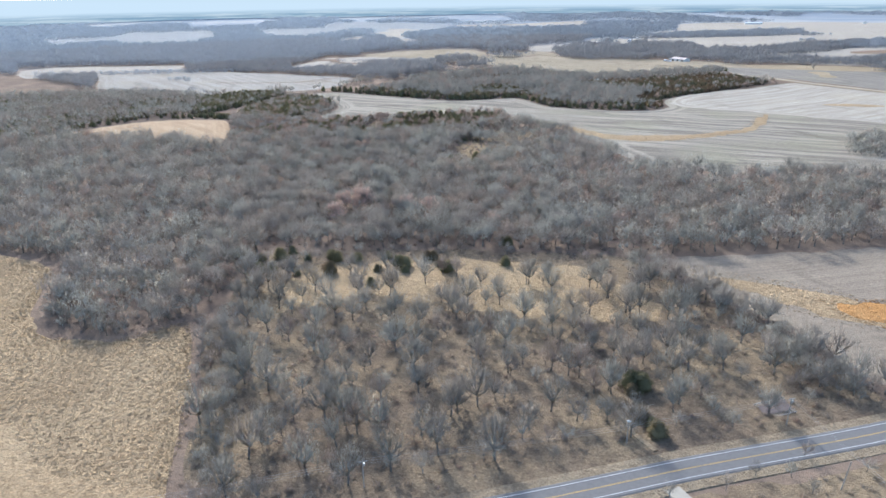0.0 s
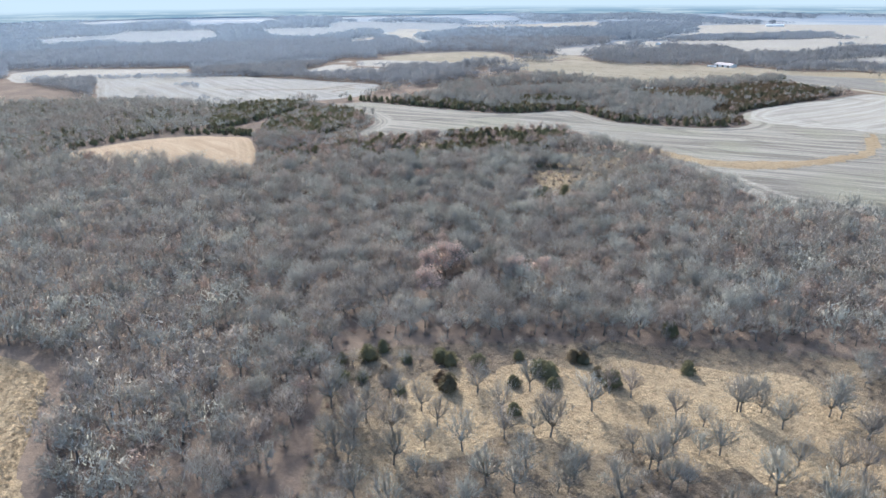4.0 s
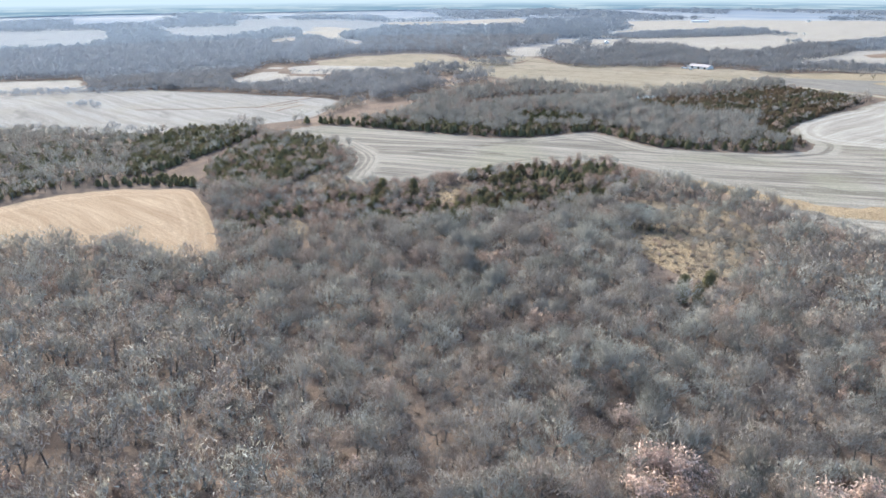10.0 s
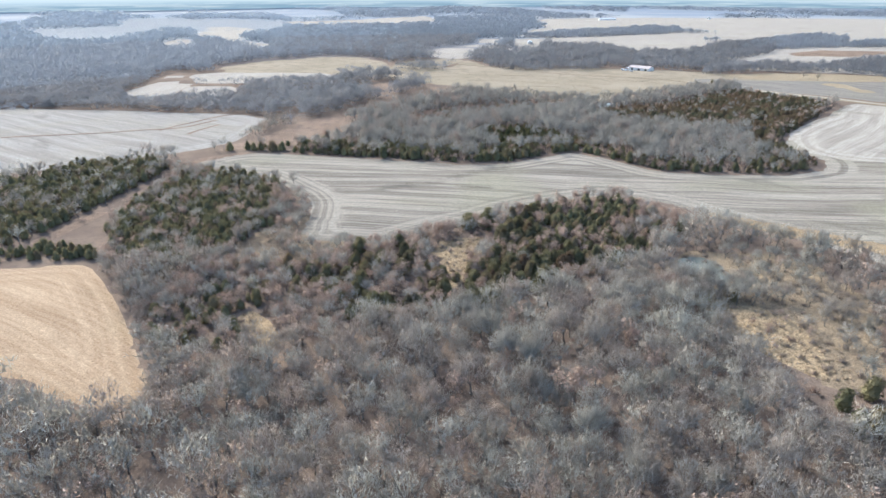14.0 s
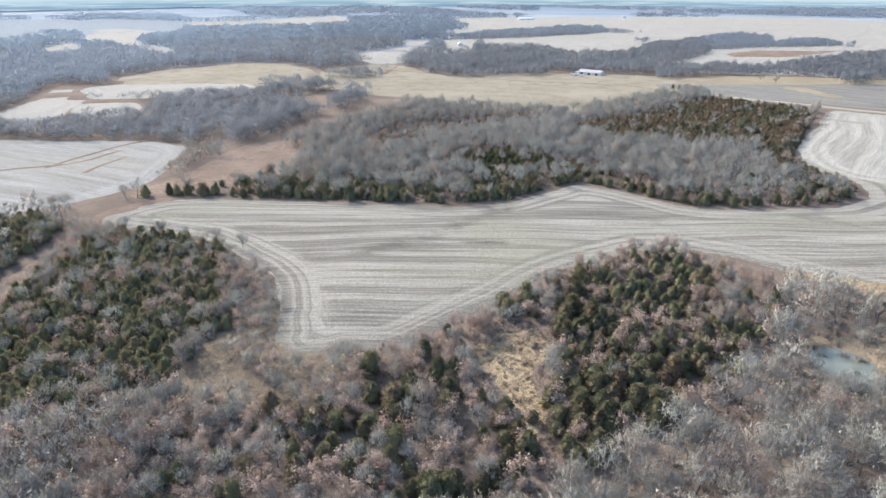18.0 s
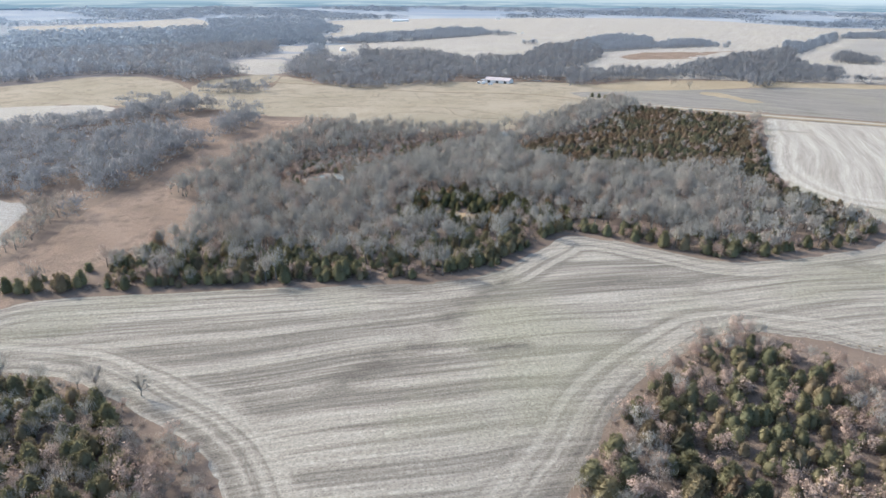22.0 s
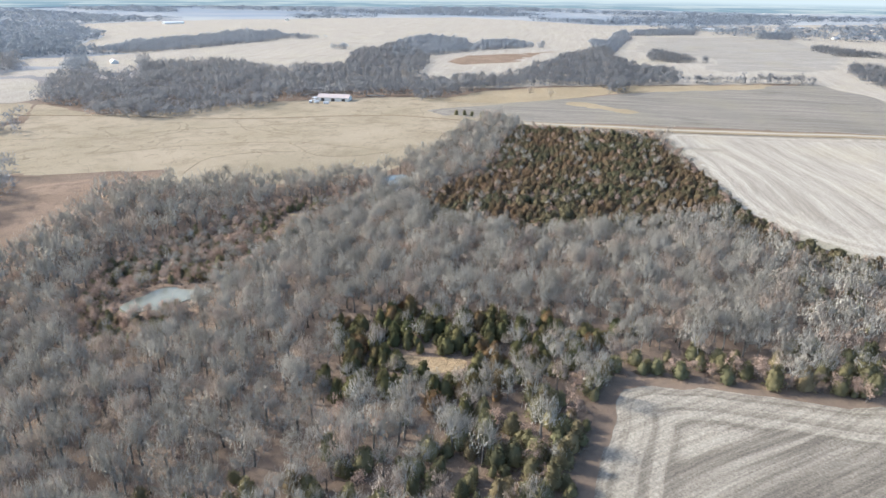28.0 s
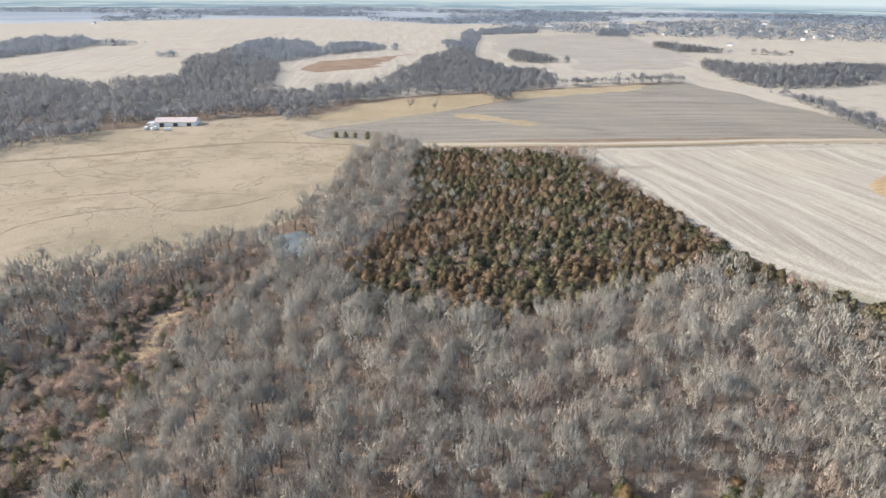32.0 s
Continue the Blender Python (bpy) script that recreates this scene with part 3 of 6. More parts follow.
drape("meadow", BROWN_MEADOW, M_BROWN, 0.30, 10, "reddish brown weedy meadow between woods", "meadow")
drape("pasture", PASTURE, M_PASTURE, 0.25, 16, "dry yellowish grazed pasture with cattle trails", "pasture")
drape("field", DARK_FIELD, M_DARKFIELD, 0.30, 16, "grey brown harvested bean field with contour rows")
drape("field", TAN_NORTH, M_VERGE_TAN, 0.55, 16, "light tan grass field beyond the gravel road")
drape("clearing", OPEN_E, M_ROUGH_TAN, 0.18, 8, "tan rough grass in a half open corner of the woods", "clearing", 5, 5.0)
drape("clearing", CLEARING_E, M_STRAW, 0.25, 6, "straw coloured grass clearing in the woods", "clearing")
drape("clearing", CLEARING_RIDGE, M_STRAW, 0.25, 6, "dry grass clearing among cedars", "clearing", 5, 5.0)
drape("clearing", CLEARING_DRAW, M_STRAW, 0.25, 6, "straw coloured opening in a brushy draw", "clearing", 5, 5.0)
drape("clearing", TIP_GRASS, M_ROUGH, 0.34, 6, "brown rough grass at the narrow end of the crop field", "clearing", 5, 4.0)
drape("clearing", GAP_RIDGE, M_STRAW, 0.25, 6, "narrow dry grass gap among cedars", "clearing")
drape("clearing", CLEARING_A, M_STRAW, 0.25, 5, "small bare clearing ringed by cedars", "clearing")
drape("lane", LANE, M_BROWN, 0.40, 8, "brown dirt farm lane along the wooded hill", "lane", 8, 0.8)
drape("grass_strip", [(38, 883), (58, 901), (90, 910), (114, 903), (110, 890), (82, 881), (56, 875)], M_STRAW, 0.85, 6, "tan grass oval left in a stubble field", "grass")
drape("grass_strip", [(30, 1258), (43, 1228), (47, 1181), (58, 1165), (83, 1191), (68, 1214), (74, 1250), (54, 1279)], M_VERGE_TAN, 0.75, 8, "pale eroded waterway in a bean field", "grass", 6, 4.0)

# water
def water_mat(name, c):
    k = Mat(name, 0.22, 0.4)
    k.bump(k.noise(1.5, 3), 0.02, 0.2)
    return k.colour(k.mix(k.ramp(k.noise(0.15, 3), 0.35, 0.65), c, tuple(v * 0.75 for v in c)))


M_WATER = water_mat("muddy_water", (0.235, 0.235, 0.175))
M_WATER_B = water_mat("blue_grey_water", (0.20, 0.22, 0.205))


def pond(poly, material, label):
    ring = rounded(poly, 2.5, 1.3, 3)
    cx, cy = np.mean(np.array(ring), 0)
    z = float(np.mean(height(np.array(ring)[:, 0], np.array(ring)[:, 1]))) + 0.4
    me = bpy.data.meshes.new("pond")
    n = len(ring)
    me.from_pydata([(cx, cy, z)] + [(p[0], p[1], z) for p in ring] + [(cx + (p[0] - cx) * 1.06, cy + (p[1] - cy) * 1.06, z - 2.0) for p in ring], [],
                   [(0, 1 + i, 1 + (i + 1) % n) for i in range(n)] + [(1 + i, 1 + n + i, 1 + n + (i + 1) % n, 1 + (i + 1) % n) for i in range(n)])
    me.materials.append(material)
    bm = bmesh.new()
    bm.from_mesh(me)
    bmesh.ops.recalc_face_normals(bm, faces=bm.faces)
    bm.to_mesh(me)
    bm.free()
    tagged(new("pond", me), label, "pond", kind="structure")


pond(POND_E, M_WATER, "small muddy farm pond at the wood's edge")
pond(POND_DRAW, M_WATER, "milky green pond hidden in bare trees")
pond(POND_NORTH, M_WATER_B, "blue grey pond between wood and pasture")


# ---- plants ----
def tube(p, q, r0, r1, sides=3):
    """Vertices and faces of a tapered limb."""
    p, q = np.array(p, float), np.array(q, float)
    d = q - p
    d /= np.linalg.norm(d) + 1e-9
    u = np.cross(d, (0.3, 0.5, 0.81))
    u /= np.linalg.norm(u) + 1e-9
    w = np.cross(d, u)
    a = np.arange(sides) * 2 * np.pi / sides
    ring = np.cos(a)[:, None] * u + np.sin(a)[:, None] * w
    v = np.concatenate([p + ring * r0, q + ring * r1])
    f = []
    for i in range(sides):
        j = (i + 1) % sides
        f += [(i, j, sides + j), (i, sides + j, sides + i)]
    return v, f


def gather(pieces):
    vs, fs, n = [], [], 0
    for v, f in pieces:
        vs.append(np.asarray(v, float))
        fs.append(np.asarray(f, int) + n)
        n += len(v)
    return np.concatenate(vs), np.concatenate(fs)


def slivers(r, start, way, length, width):
    """Thin tapered twigs, one triangle each."""
    way = way / (np.linalg.norm(way, axis=1, keepdims=True) + 1e-9)
    side = np.cross(way, r.normal(size=way.shape))
    side /= np.linalg.norm(side, axis=1, keepdims=True) + 1e-9
    v = np.stack([start - side * width[:, None] / 2, start + side * width[:, None] / 2, start + way * length[:, None]], 1).reshape(-1, 3)
    return v, np.arange(len(v)).reshape(-1, 3)


def bare_tree(seed, h=12.0, rad=4.5, limbs=9, twigs=300, wide=0.09, slim=False, fine=False):
    """Trunk and crown of a leafless tree: bent trunk, limbs that fan upward, and a rounded spray of fine twigs."""
    r = np.random.RandomState(seed)
    bend = r.normal(0, 0.35, 2)
    low = 0.40 if slim else 0.28
    p0, p1 = np.array((0, 0, -0.4)), np.array((bend[0], bend[1], h * low))
    tr = 0.016 * h
    trunk = [tube(p0, p1, tr * 1.25, tr * 0.85, 5 if fine else 4)]
    cen = np.array((bend[0] * 1.5, bend[1] * 1.5, h * 0.60))
    size = np.array((rad, rad, h * 0.36))
    ph = r.rand(3) * 6.283

    def shell(n, inner):
        way = r.normal(0, 1, (n, 3))
        way[:, 2] = np.abs(way[:, 2]) * 1.1 - 0.35
        way /= np.linalg.norm(way, axis=1, keepdims=True)
        az = np.arctan2(way[:, 1], way[:, 0])
        lump = 0.84 + 0.16 * np.sin(az * 3 + ph[0]) * np.sin(way[:, 2] * 5 + ph[1]) + 0.10 * np.sin(az * 5 + ph[2])
        return cen + way * size * (lump * (inner + (1 - inner) * r.rand(n) ** 0.6))[:, None]

    ends = shell(limbs, 0.75)
    crown, forks = [], []
    for e in ends:
        base = p0 + (p1 - p0) * (0.8 + 0.2 * r.rand())
        mid = base + (e - base) * 0.5 + np.array((0, 0, -0.04 * h)) + r.normal(0, 0.25, 3)
        tips = [e, *(mid + (e - mid) * (0.75 + 0.3 * r.rand()) + r.normal(0, 0.26 * rad, 3) for _ in range(3))]
        forks += [(mid, q) for q in tips]
        if fine:
            crown += [tube(base, mid, tr * 0.5, tr * 0.3), tube(mid, e, tr * 0.3, 0.03)]
            crown += [tube(mid, q, tr * 0.22, 0.02) for q in tips[1:]]
        else:
            way = np.array([mid - base, e - mid])
            crown.append(slivers(r, np.array([base, mid]), way, np.linalg.norm(way, axis=1) * 1.1, np.array([tr * 1.1, tr * 0.8])))
    a, b = np.array([q[0] for q in forks]), np.array([q[1] for q in forks])
    pick = r.randint(0, len(a), twigs)
    along = (b - a)[pick]
    start = a[pick] + along * (0.25 + 0.78 * r.rand(twigs, 1) ** 0.7) + r.normal(0, 0.055 * rad, (twigs, 3))
    loose = r.rand(twigs) < 0.3
    start[loose] = shell(loose.sum(), 0.35)
    along = along / (np.linalg.norm(along, axis=1, keepdims=True) + 1e-9)
    way = along * 0.8 + r.normal(0, 0.38, (twigs, 3)) + np.array((0, 0, 0.95 if slim else 0.35))
    length = h / 12 * (0.7 + 1.2 * r.rand(twigs))
    start = start - way * length[:, None] * 0.45
    crown.append(slivers(r, start, way, length, wide * (0.6 + 0.8 * r.rand(twigs))))
    return gather(trunk), gather(crown)


def leafy(seed, h, rad, count, size):
    """Clumps of dry leaves that still hang in a crown."""
    r = np.random.RandomState(seed)
    lobes = r.normal(0, 1, (9, 3)) * np.array((rad * 0.5, rad * 0.5, h * 0.13)) + np.array((0, 0, h * 0.68))
    c = lobes[r.randint(0, 9, count)] + r.normal(0, 1, (count, 3)) * rad * 0.19
    v = c[:, None, :] + r.normal(0, 1, (count, 3, 3)) * size
    return v.reshape(-1, 3), np.arange(count * 3).reshape(-1, 3)


def cedar(seed, h=6.0, rad=2.1, sprays=130, size=0.55):
    """Trunk and crown of a red cedar: ragged oval of up-swept sprays round a dense core."""
    r = np.random.RandomState(seed)
    trunk = [tube((0, 0, -0.3), (0, 0, h * 0.75), 0.14, 0.05, 4)]
    sharp = 0.28 + 0.24 * r.rand()
    lean = r.normal(0, 0.25, 2)

    def profile(u):
        return rad * np.clip(1 - u, 0, 1) ** sharp * np.clip(0.72 + 2.2 * u, 0, 1)

    rings, per = 5, 7
    core = []
    for i in range(rings):
        u = i / (rings - 1)
        a = np.arange(per) * 6.283 / per + i * 0.4
        rr = (0.80 * profile(u) + 0.04) * (0.75 + 0.45 * r.rand(per))
        core.append(np.stack([np.cos(a) * rr + lean[0] * u, np.sin(a) * rr + lean[1] * u, np.full(per, h * (0.04 + 0.86 * u)) + r.normal(0, 0.15, per)], 1))
    f = []
    for i in range(rings - 1):
        for j in range(per):
            k = (j + 1) % per
            f += [(i * per + j, i * per + k, (i + 1) * per + k), (i * per + j, (i + 1) * per + k, (i + 1) * per + j)]
    u = r.rand(sprays) ** 1.1
    a = r.rand(sprays) * 6.283
    lump = 1 + 0.2 * np.sin(a * 3 + seed) + 0.14 * np.sin(a * 5 + u * 9)
    prof = profile(u) * (0.62 + 0.3 * r.rand(sprays)) * lump
    start = np.stack([np.cos(a) * prof + lean[0] * u, np.sin(a) * prof + lean[1] * u, h * (0.05 + 0.87 * u)], 1)
    way = np.stack([np.cos(a), np.sin(a), 0.5 + 0.9 * u], 1) + r.normal(0, 0.4, (sprays, 3))
    leaf = slivers(r, start, way, size * (0.7 + 0.7 * r.rand(sprays)), size * (0.7 + 0.6 * r.rand(sprays)))
    return gather(trunk), gather([(np.concatenate(core), f), leaf])


def shrub(seed, h=2.6, rad=2.2, twigs=60, wide=0.15):
    r = np.random.RandomState(seed)
    a, el = r.rand(twigs) * 6.283, 0.25 + r.rand(twigs) * 1.2
    way = np.stack([np.cos(a) * np.cos(el) * rad / h, np.sin(a) * np.cos(el) * rad / h, np.sin(el)], 1)
    start = way * (r.rand(twigs, 1) * 0.55) * h
    start[:, :2] += r.normal(0, rad * 0.22, (twigs, 2))
    start[:, 2] -= 0.15
    return slivers(r, start, way, h * (0.35 + 0.5 * r.rand(twigs)), wide * (0.7 + r.rand(twigs)))


def clump(seed, n=60, wide=0.055):
    """A distant bare tree or stand, one metre across and high, to be scaled: a rounded spray of fine upright twigs."""
    r = np.random.RandomState(seed)
    way = r.normal(0, 1, (n, 3))
    way[:, 2] = np.abs(way[:, 2]) - 0.3
    way /= np.linalg.norm(way, axis=1, keepdims=True)
    lump = 0.82 + 0.18 * np.sin(np.arctan2(way[:, 1], way[:, 0]) * 3 + seed)[:, None]
    start = way * (0.22 + 0.24 * r.rand(n, 1)) * lump * np.array((1, 1, 0.9)) + np.array((0, 0, 0.48))
    start[: n // 6, 2] *= 0.25
    way = way * 0.6 + r.normal(0, 0.42, (n, 3)) + np.array((0, 0, 0.4))
    return slivers(r, start, way, 0.10 + 0.11 * r.rand(n), wide * (0.6 + 0.7 * r.rand(n)))


def puffs(v):
    """Directions out of a plant's crown, for its shading."""
    v = np.asarray(v, float)
    top, mid = v[:, 2].max(), v.mean(0)
    d = v - np.array((mid[0], mid[1], min(mid[2], 0.5 * top) * 0.8))
    return d / (np.linalg.norm(d, axis=1, keepdims=True) + 1e-6)


def stuff(name, templates, x, y, size, tall, material_index, materials, label, category, seed=0, sink=0.0):
    """Many plants in one mesh. templates: list of (vertices, faces, material of each part)."""
    r = np.random.RandomState(seed + 11)
    vs, fs, ms, ts, ps, base = [], [], [], [], [], 0
    which = r.randint(0, len(templates), len(x))
    turn = r.rand(len(x)) * 6.283
    tint = r.rand(len(x))
    z = height(x, y) - sink
    for i, parts in enumerate(templates):
        sel = np.where(which == i)[0]
        if not len(sel):
            continue
        c, s = np.cos(turn[sel])[:, None], np.sin(turn[sel])[:, None]
        for (v, f), mi in parts:
            v = np.asarray(v)
            px = (v[None, :, 0] * c - v[None, :, 1] * s) * size[sel][:, None] + x[sel][:, None]
            py = (v[None, :, 0] * s + v[None, :, 1] * c) * size[sel][:, None] + y[sel][:, None]
            pz = v[None, :, 2] * (size * tall)[sel][:, None] + z[sel][:, None]
            vs.append(np.stack([px, py, pz], -1).reshape(-1, 3))
            o = puffs(v)
            ps.append(np.stack([o[None, :, 0] * c - o[None, :, 1] * s, o[None, :, 0] * s + o[None, :, 1] * c, np.broadcast_to(o[None, :, 2], (len(sel), len(o)))], -1).reshape(-1, 3).astype(np.float32))
            fs.append((np.asarray(f)[None] + (base + np.arange(len(sel)) * len(v))[:, None, None]).reshape(-1, 3))
            ms.append(np.full(len(sel) * len(f), mi))
            ts.append(np.repeat(tint[sel], len(v)))
            base += len(sel) * len(v)
    v, f, m, t = np.concatenate(vs), np.concatenate(fs), np.concatenate(ms), np.concatenate(ts)
    me = bpy.data.meshes.new(name)
    me.vertices.add(len(v))
    me.vertices.foreach_set("co", v.astype(np.float32).ravel())
    me.loops.add(f.size)
    me.loops.foreach_set("vertex_index", f.astype(np.int32).ravel())
    me.polygons.add(len(f))
    me.polygons.foreach_set("loop_start", np.arange(0, f.size, 3, dtype=np.int32))
    me.polygons.foreach_set("material_index", m.astype(np.int32))
    me.update(calc_edges=True)
    me.attributes.new("tint", "FLOAT", "POINT").data.foreach_set("value", t.astype(np.float32))
    me.attributes.new("puff", "FLOAT_VECTOR", "POINT").data.foreach_set("vector", np.concatenate(ps).ravel())
    for mt in materials:
        me.materials.append(mt)
    return tagged(new(name, me), label, category, kind="stuff")


def scatter(poly, space, seed, holes=(), jitter=0.42):
    """Points about `space` apart inside an outline and outside the holes."""
    r = np.random.RandomState(seed)
    p = np.array(poly)
    lo, hi = p.min(0), p.max(0)
    gx, gy = np.meshgrid(np.arange(lo[0], hi[0], space), np.arange(lo[1], hi[1], space * 0.87))
    gx = gx + (np.arange(gx.shape[0]) % 2)[:, None] * space / 2
    gx = gx.ravel() + r.uniform(-jitter, jitter, gx.size) * space
    gy = gy.ravel() + r.uniform(-jitter, jitter, gy.size) * space
    keep = inside(poly, gx, gy)
    for h in holes:
        keep &= ~inside(h, gx, gy)
    return gx[keep], gy[keep]


def mesh_of(name, vf, material):
    v, f = vf
    me = bpy.data.meshes.new(name)
    me.from_pydata([tuple(map(float, p)) for p in v], [], [tuple(map(int, q)) for q in f])
    me.attributes.new("puff", "FLOAT_VECTOR", "POINT").data.foreach_set("vector", puffs(v).astype(np.float32).ravel())
    me.materials.append(material)
    return me


def thing(name, pieces, label, category, group):
    """A thing at the origin: an Empty with one mesh a part."""
    root = tagged(new(name), label, category, group)
    root.empty_display_size = 0.5
    for pname, vf, material in pieces:
        part_ob = new(pname, mesh_of(pname, vf, material))
        part_ob.parent = root
    return root


def plant_all(kinds, x, y, size, seed, tall=None):
    """Copies of single plants over the plan; the first of each kind is moved to its own place."""
    r = np.random.RandomState(seed)
    z = height(x, y)
    used = set()
    for i in range(len(x)):
        ob = kinds[i % len(kinds)]
        s = float(size[i])
        m = Matrix.LocRotScale((float(x[i]), float(y[i]), float(z[i])), Euler((0, 0, r.rand() * 6.283)), (s, s, s * (1 if tall is None else float(tall[i]))))
        if ob.name in used:
            copy_thing(ob, m)
        else:
            used.add(ob.name)
            ob.matrix_basis = Matrix.Identity(4)
            firsts.append((ob, m))


firsts = []
rs = np.random.RandomState(4)


def spread(n, lo, hi):
    return rs.uniform(lo, hi, n)


# line of the walk over the plan, and how far a place lies from it
LINE = [(-90, 150), (-200, 330), (-330, 480), (-400, 610), (-400, 820), (-330, 900)]


def off_line(x, y):
    best = np.full(len(x), 1e9)
    for (x1, y1), (x2, y2) in zip(LINE, LINE[1:]):
        dx, dy = x2 - x1, y2 - y1
        u = np.clip(((x - x1) * dx + (y - y1) * dy) / (dx * dx + dy * dy), 0, 1)
        best = np.minimum(best, np.hypot(x - x1 - u * dx, y - y1 - u * dy))
    return best


# single plants, near the walk
BARE = []
for i in range(6):
    t_, c_ = bare_tree(100 + i, 12, 4.8, 16, 1000, 0.085, False, True)
    BARE.append(thing("bare_tree", [("trunk", t_, M_BARK), ("crown", c_, M_TWIG if i % 3 else M_TWIG_PALE)], "leafless grey hardwood tree with a wide twiggy crown", "tree", "bare trees of the woods"))
BARE_PALE = []
for i in range(3):
    t_, c_ = bare_tree(120 + i, 12, 5.0, 18, 900, 0.08, False, True)
    BARE_PALE.append(thing("bare_tree", [("trunk", t_, M_BARK), ("crown", c_, M_TWIG_PALE)], "tall pale leafless tree standing among dark cedars", "tree", "bare trees of the ridge"))
SAV = []
for i in range(5):
    t_, c_ = bare_tree(140 + i, 11.5, 4.4, 16, 440, 0.085, False, True)
    SAV.append(thing("bare_tree", [("trunk", t_, M_BARK), ("crown", c_, M_TWIG_PALE if i == 0 else M_TWIG)], "small leafless tree standing in rough dry grass", "tree", "scattered trees above the road"))
OAK = []
for i in range(3):
    t_, c_ = bare_tree(180 + i, 11.5, 4.8, 9, 420, 0.07, False, True)
    OAK.append(thing("oak_tree", [("trunk", t_, M_BARK), ("crown", c_, M_TWIG), ("leaves", leafy(180 + i, 11.5, 5.6, 1500, 0.27), M_OAKPINK if i == 0 else M_OAKLEAF)], "oak still holding pale pinkish brown dry leaves", "tree", "oaks with dry leaves"))
CEDARS = []
for i in range(5):
    t_, c_ = cedar(200 + i, 6.4, 2.9, 520, 0.5)
    CEDARS.append(thing("cedar_tree", [("trunk", t_, M_BARK), ("crown", c_, M_CEDAR if i < 4 else M_CEDAR_OLIVE)], "dark green red cedar with a ragged cone crown", "tree", "cedars"))



def low(parts, *more):
    return [(parts[0], 0), (parts[1], 1), *more]


LOW_BARE = [low(bare_tree(300 + i, 12, 5.0, 12, 540, 0.122)) for i in range(8)]
FAR_BARE = [low(bare_tree(320 + i, 12, 5.0, 8, 220, 0.24)) for i in range(6)]
FAR_SLIM = [low(bare_tree(350 + i, 13.5, 4.2, 7, 190, 0.21, True)) for i in range(6)]
SLIM_BARE = [low(bare_tree(330 + i, 13.5, 4.1, 11, 500, 0.1, True)) for i in range(8)]
LOW_OAK = [low(bare_tree(360 + i, 11, 4.4, 6, 150, 0.16), (leafy(360 + i, 11, 4.6, 430, 0.27), 2)) for i in range(5)]
FAR_CEDAR = [[(cedar(420 + i, 6.4, 2.9, 80, 0.9)[1], 0)] for i in range(8)]
LOW_CEDAR = [[(cedar(400 + i, 6.4, 2.9, 210, 0.6)[1], 0)] for i in range(8)]
SHRUBS = [[(shrub(440 + i), 0)] for i in range(5)]
FINE_BARE = [low(bare_tree(340 + i, 12, 5.0, 3, 110, 0.36)) for i in range(6)]
FINE_CLUMPS = [[(clump(490 + i, 120, 0.038), 0)] for i in range(6)]
CLUMPS = [[(clump(470 + i, 50, 0.07), 0)] for i in range(6)]
BELT_TREES = [[(clump(460 + i, 96, 0.054), 0)] for i in range(6)]
STANDS = [[(clump(480 + i, 34, 0.12), 0)] for i in range(6)]

# woods south of the ridge
wx, wy = scatter(WOODS, 8.0, 21, (RIDGE, OPEN_E, HILL_WEST, POND_GAP, [(-244, 514), (-210, 505), (-206, 462), (-232, 454), (-246, 488)]))
free = np.ones(len(wx), bool)
for p_ in ((-232, 326), (-225, 333), (-222, 305), (-187, 339), (-229, 316), (-221, 322)):
    free &= np.hypot(wx - p_[0], wy - p_[1]) > 9
wx, wy = wx[free], wy[free]
d = off_line(wx, wy)
kind = rs.rand(len(wx))
order = np.argsort(d)
near = np.zeros(len(wx), bool)
near[order[:66]] = True
oak = kind < 0.05
sel = near & ~oak
plant_all(BARE, wx[sel], wy[sel], spread(sel.sum(), 0.85, 1.4), 31)
sel = near & oak
plant_all(OAK[1:], wx[sel], wy[sel], spread(sel.sum(), 0.85, 1.3), 32)
ox, oy = np.array([-233.8, -226.8, -226.2, -222.6, -192.6, -181.8, -234.4]), np.array([328.4, 328.9, 340.7, 305.4, 336.8, 341.8, 342.9])
plant_all(OAK[:1], ox, oy, spread(len(ox), 1.0, 1.3), 132)
for part_, kit, sd in ((d < 105, LOW_BARE, 33), (d >= 105, FAR_BARE, 133)):
    sel = ~near & ~oak & part_
    stuff("woodland", kit, wx[sel], wy[sel], spread(sel.sum(), 0.8, 1.65), spread(sel.sum(), 0.7, 0.98), None, [M_BARK, M_TWIG], "dense leafless grey hardwood woods", "woods", sd)
sel = ~near & oak
stuff("woodland", LOW_OAK, wx[sel], wy[sel], spread(sel.sum(), 0.65, 1.15), spread(sel.sum(), 0.85, 1.1), None, [M_BARK, M_OAKLEAF, M_OAKLEAF], "oaks with brown dry leaves among bare woods", "woods", 34)
ux, uy = scatter(WOODS, 8.0, 22, (HILL_WEST,))
keep = off_line(ux, uy) < 160
ux, uy = ux[keep], uy[keep]
stuff("undergrowth", SHRUBS, ux, uy, spread(len(ux), 0.6, 1.3), spread(len(ux), 0.7, 1.1), None, [M_SHRUB], "brown bare undergrowth beneath the trees", "undergrowth", 35)

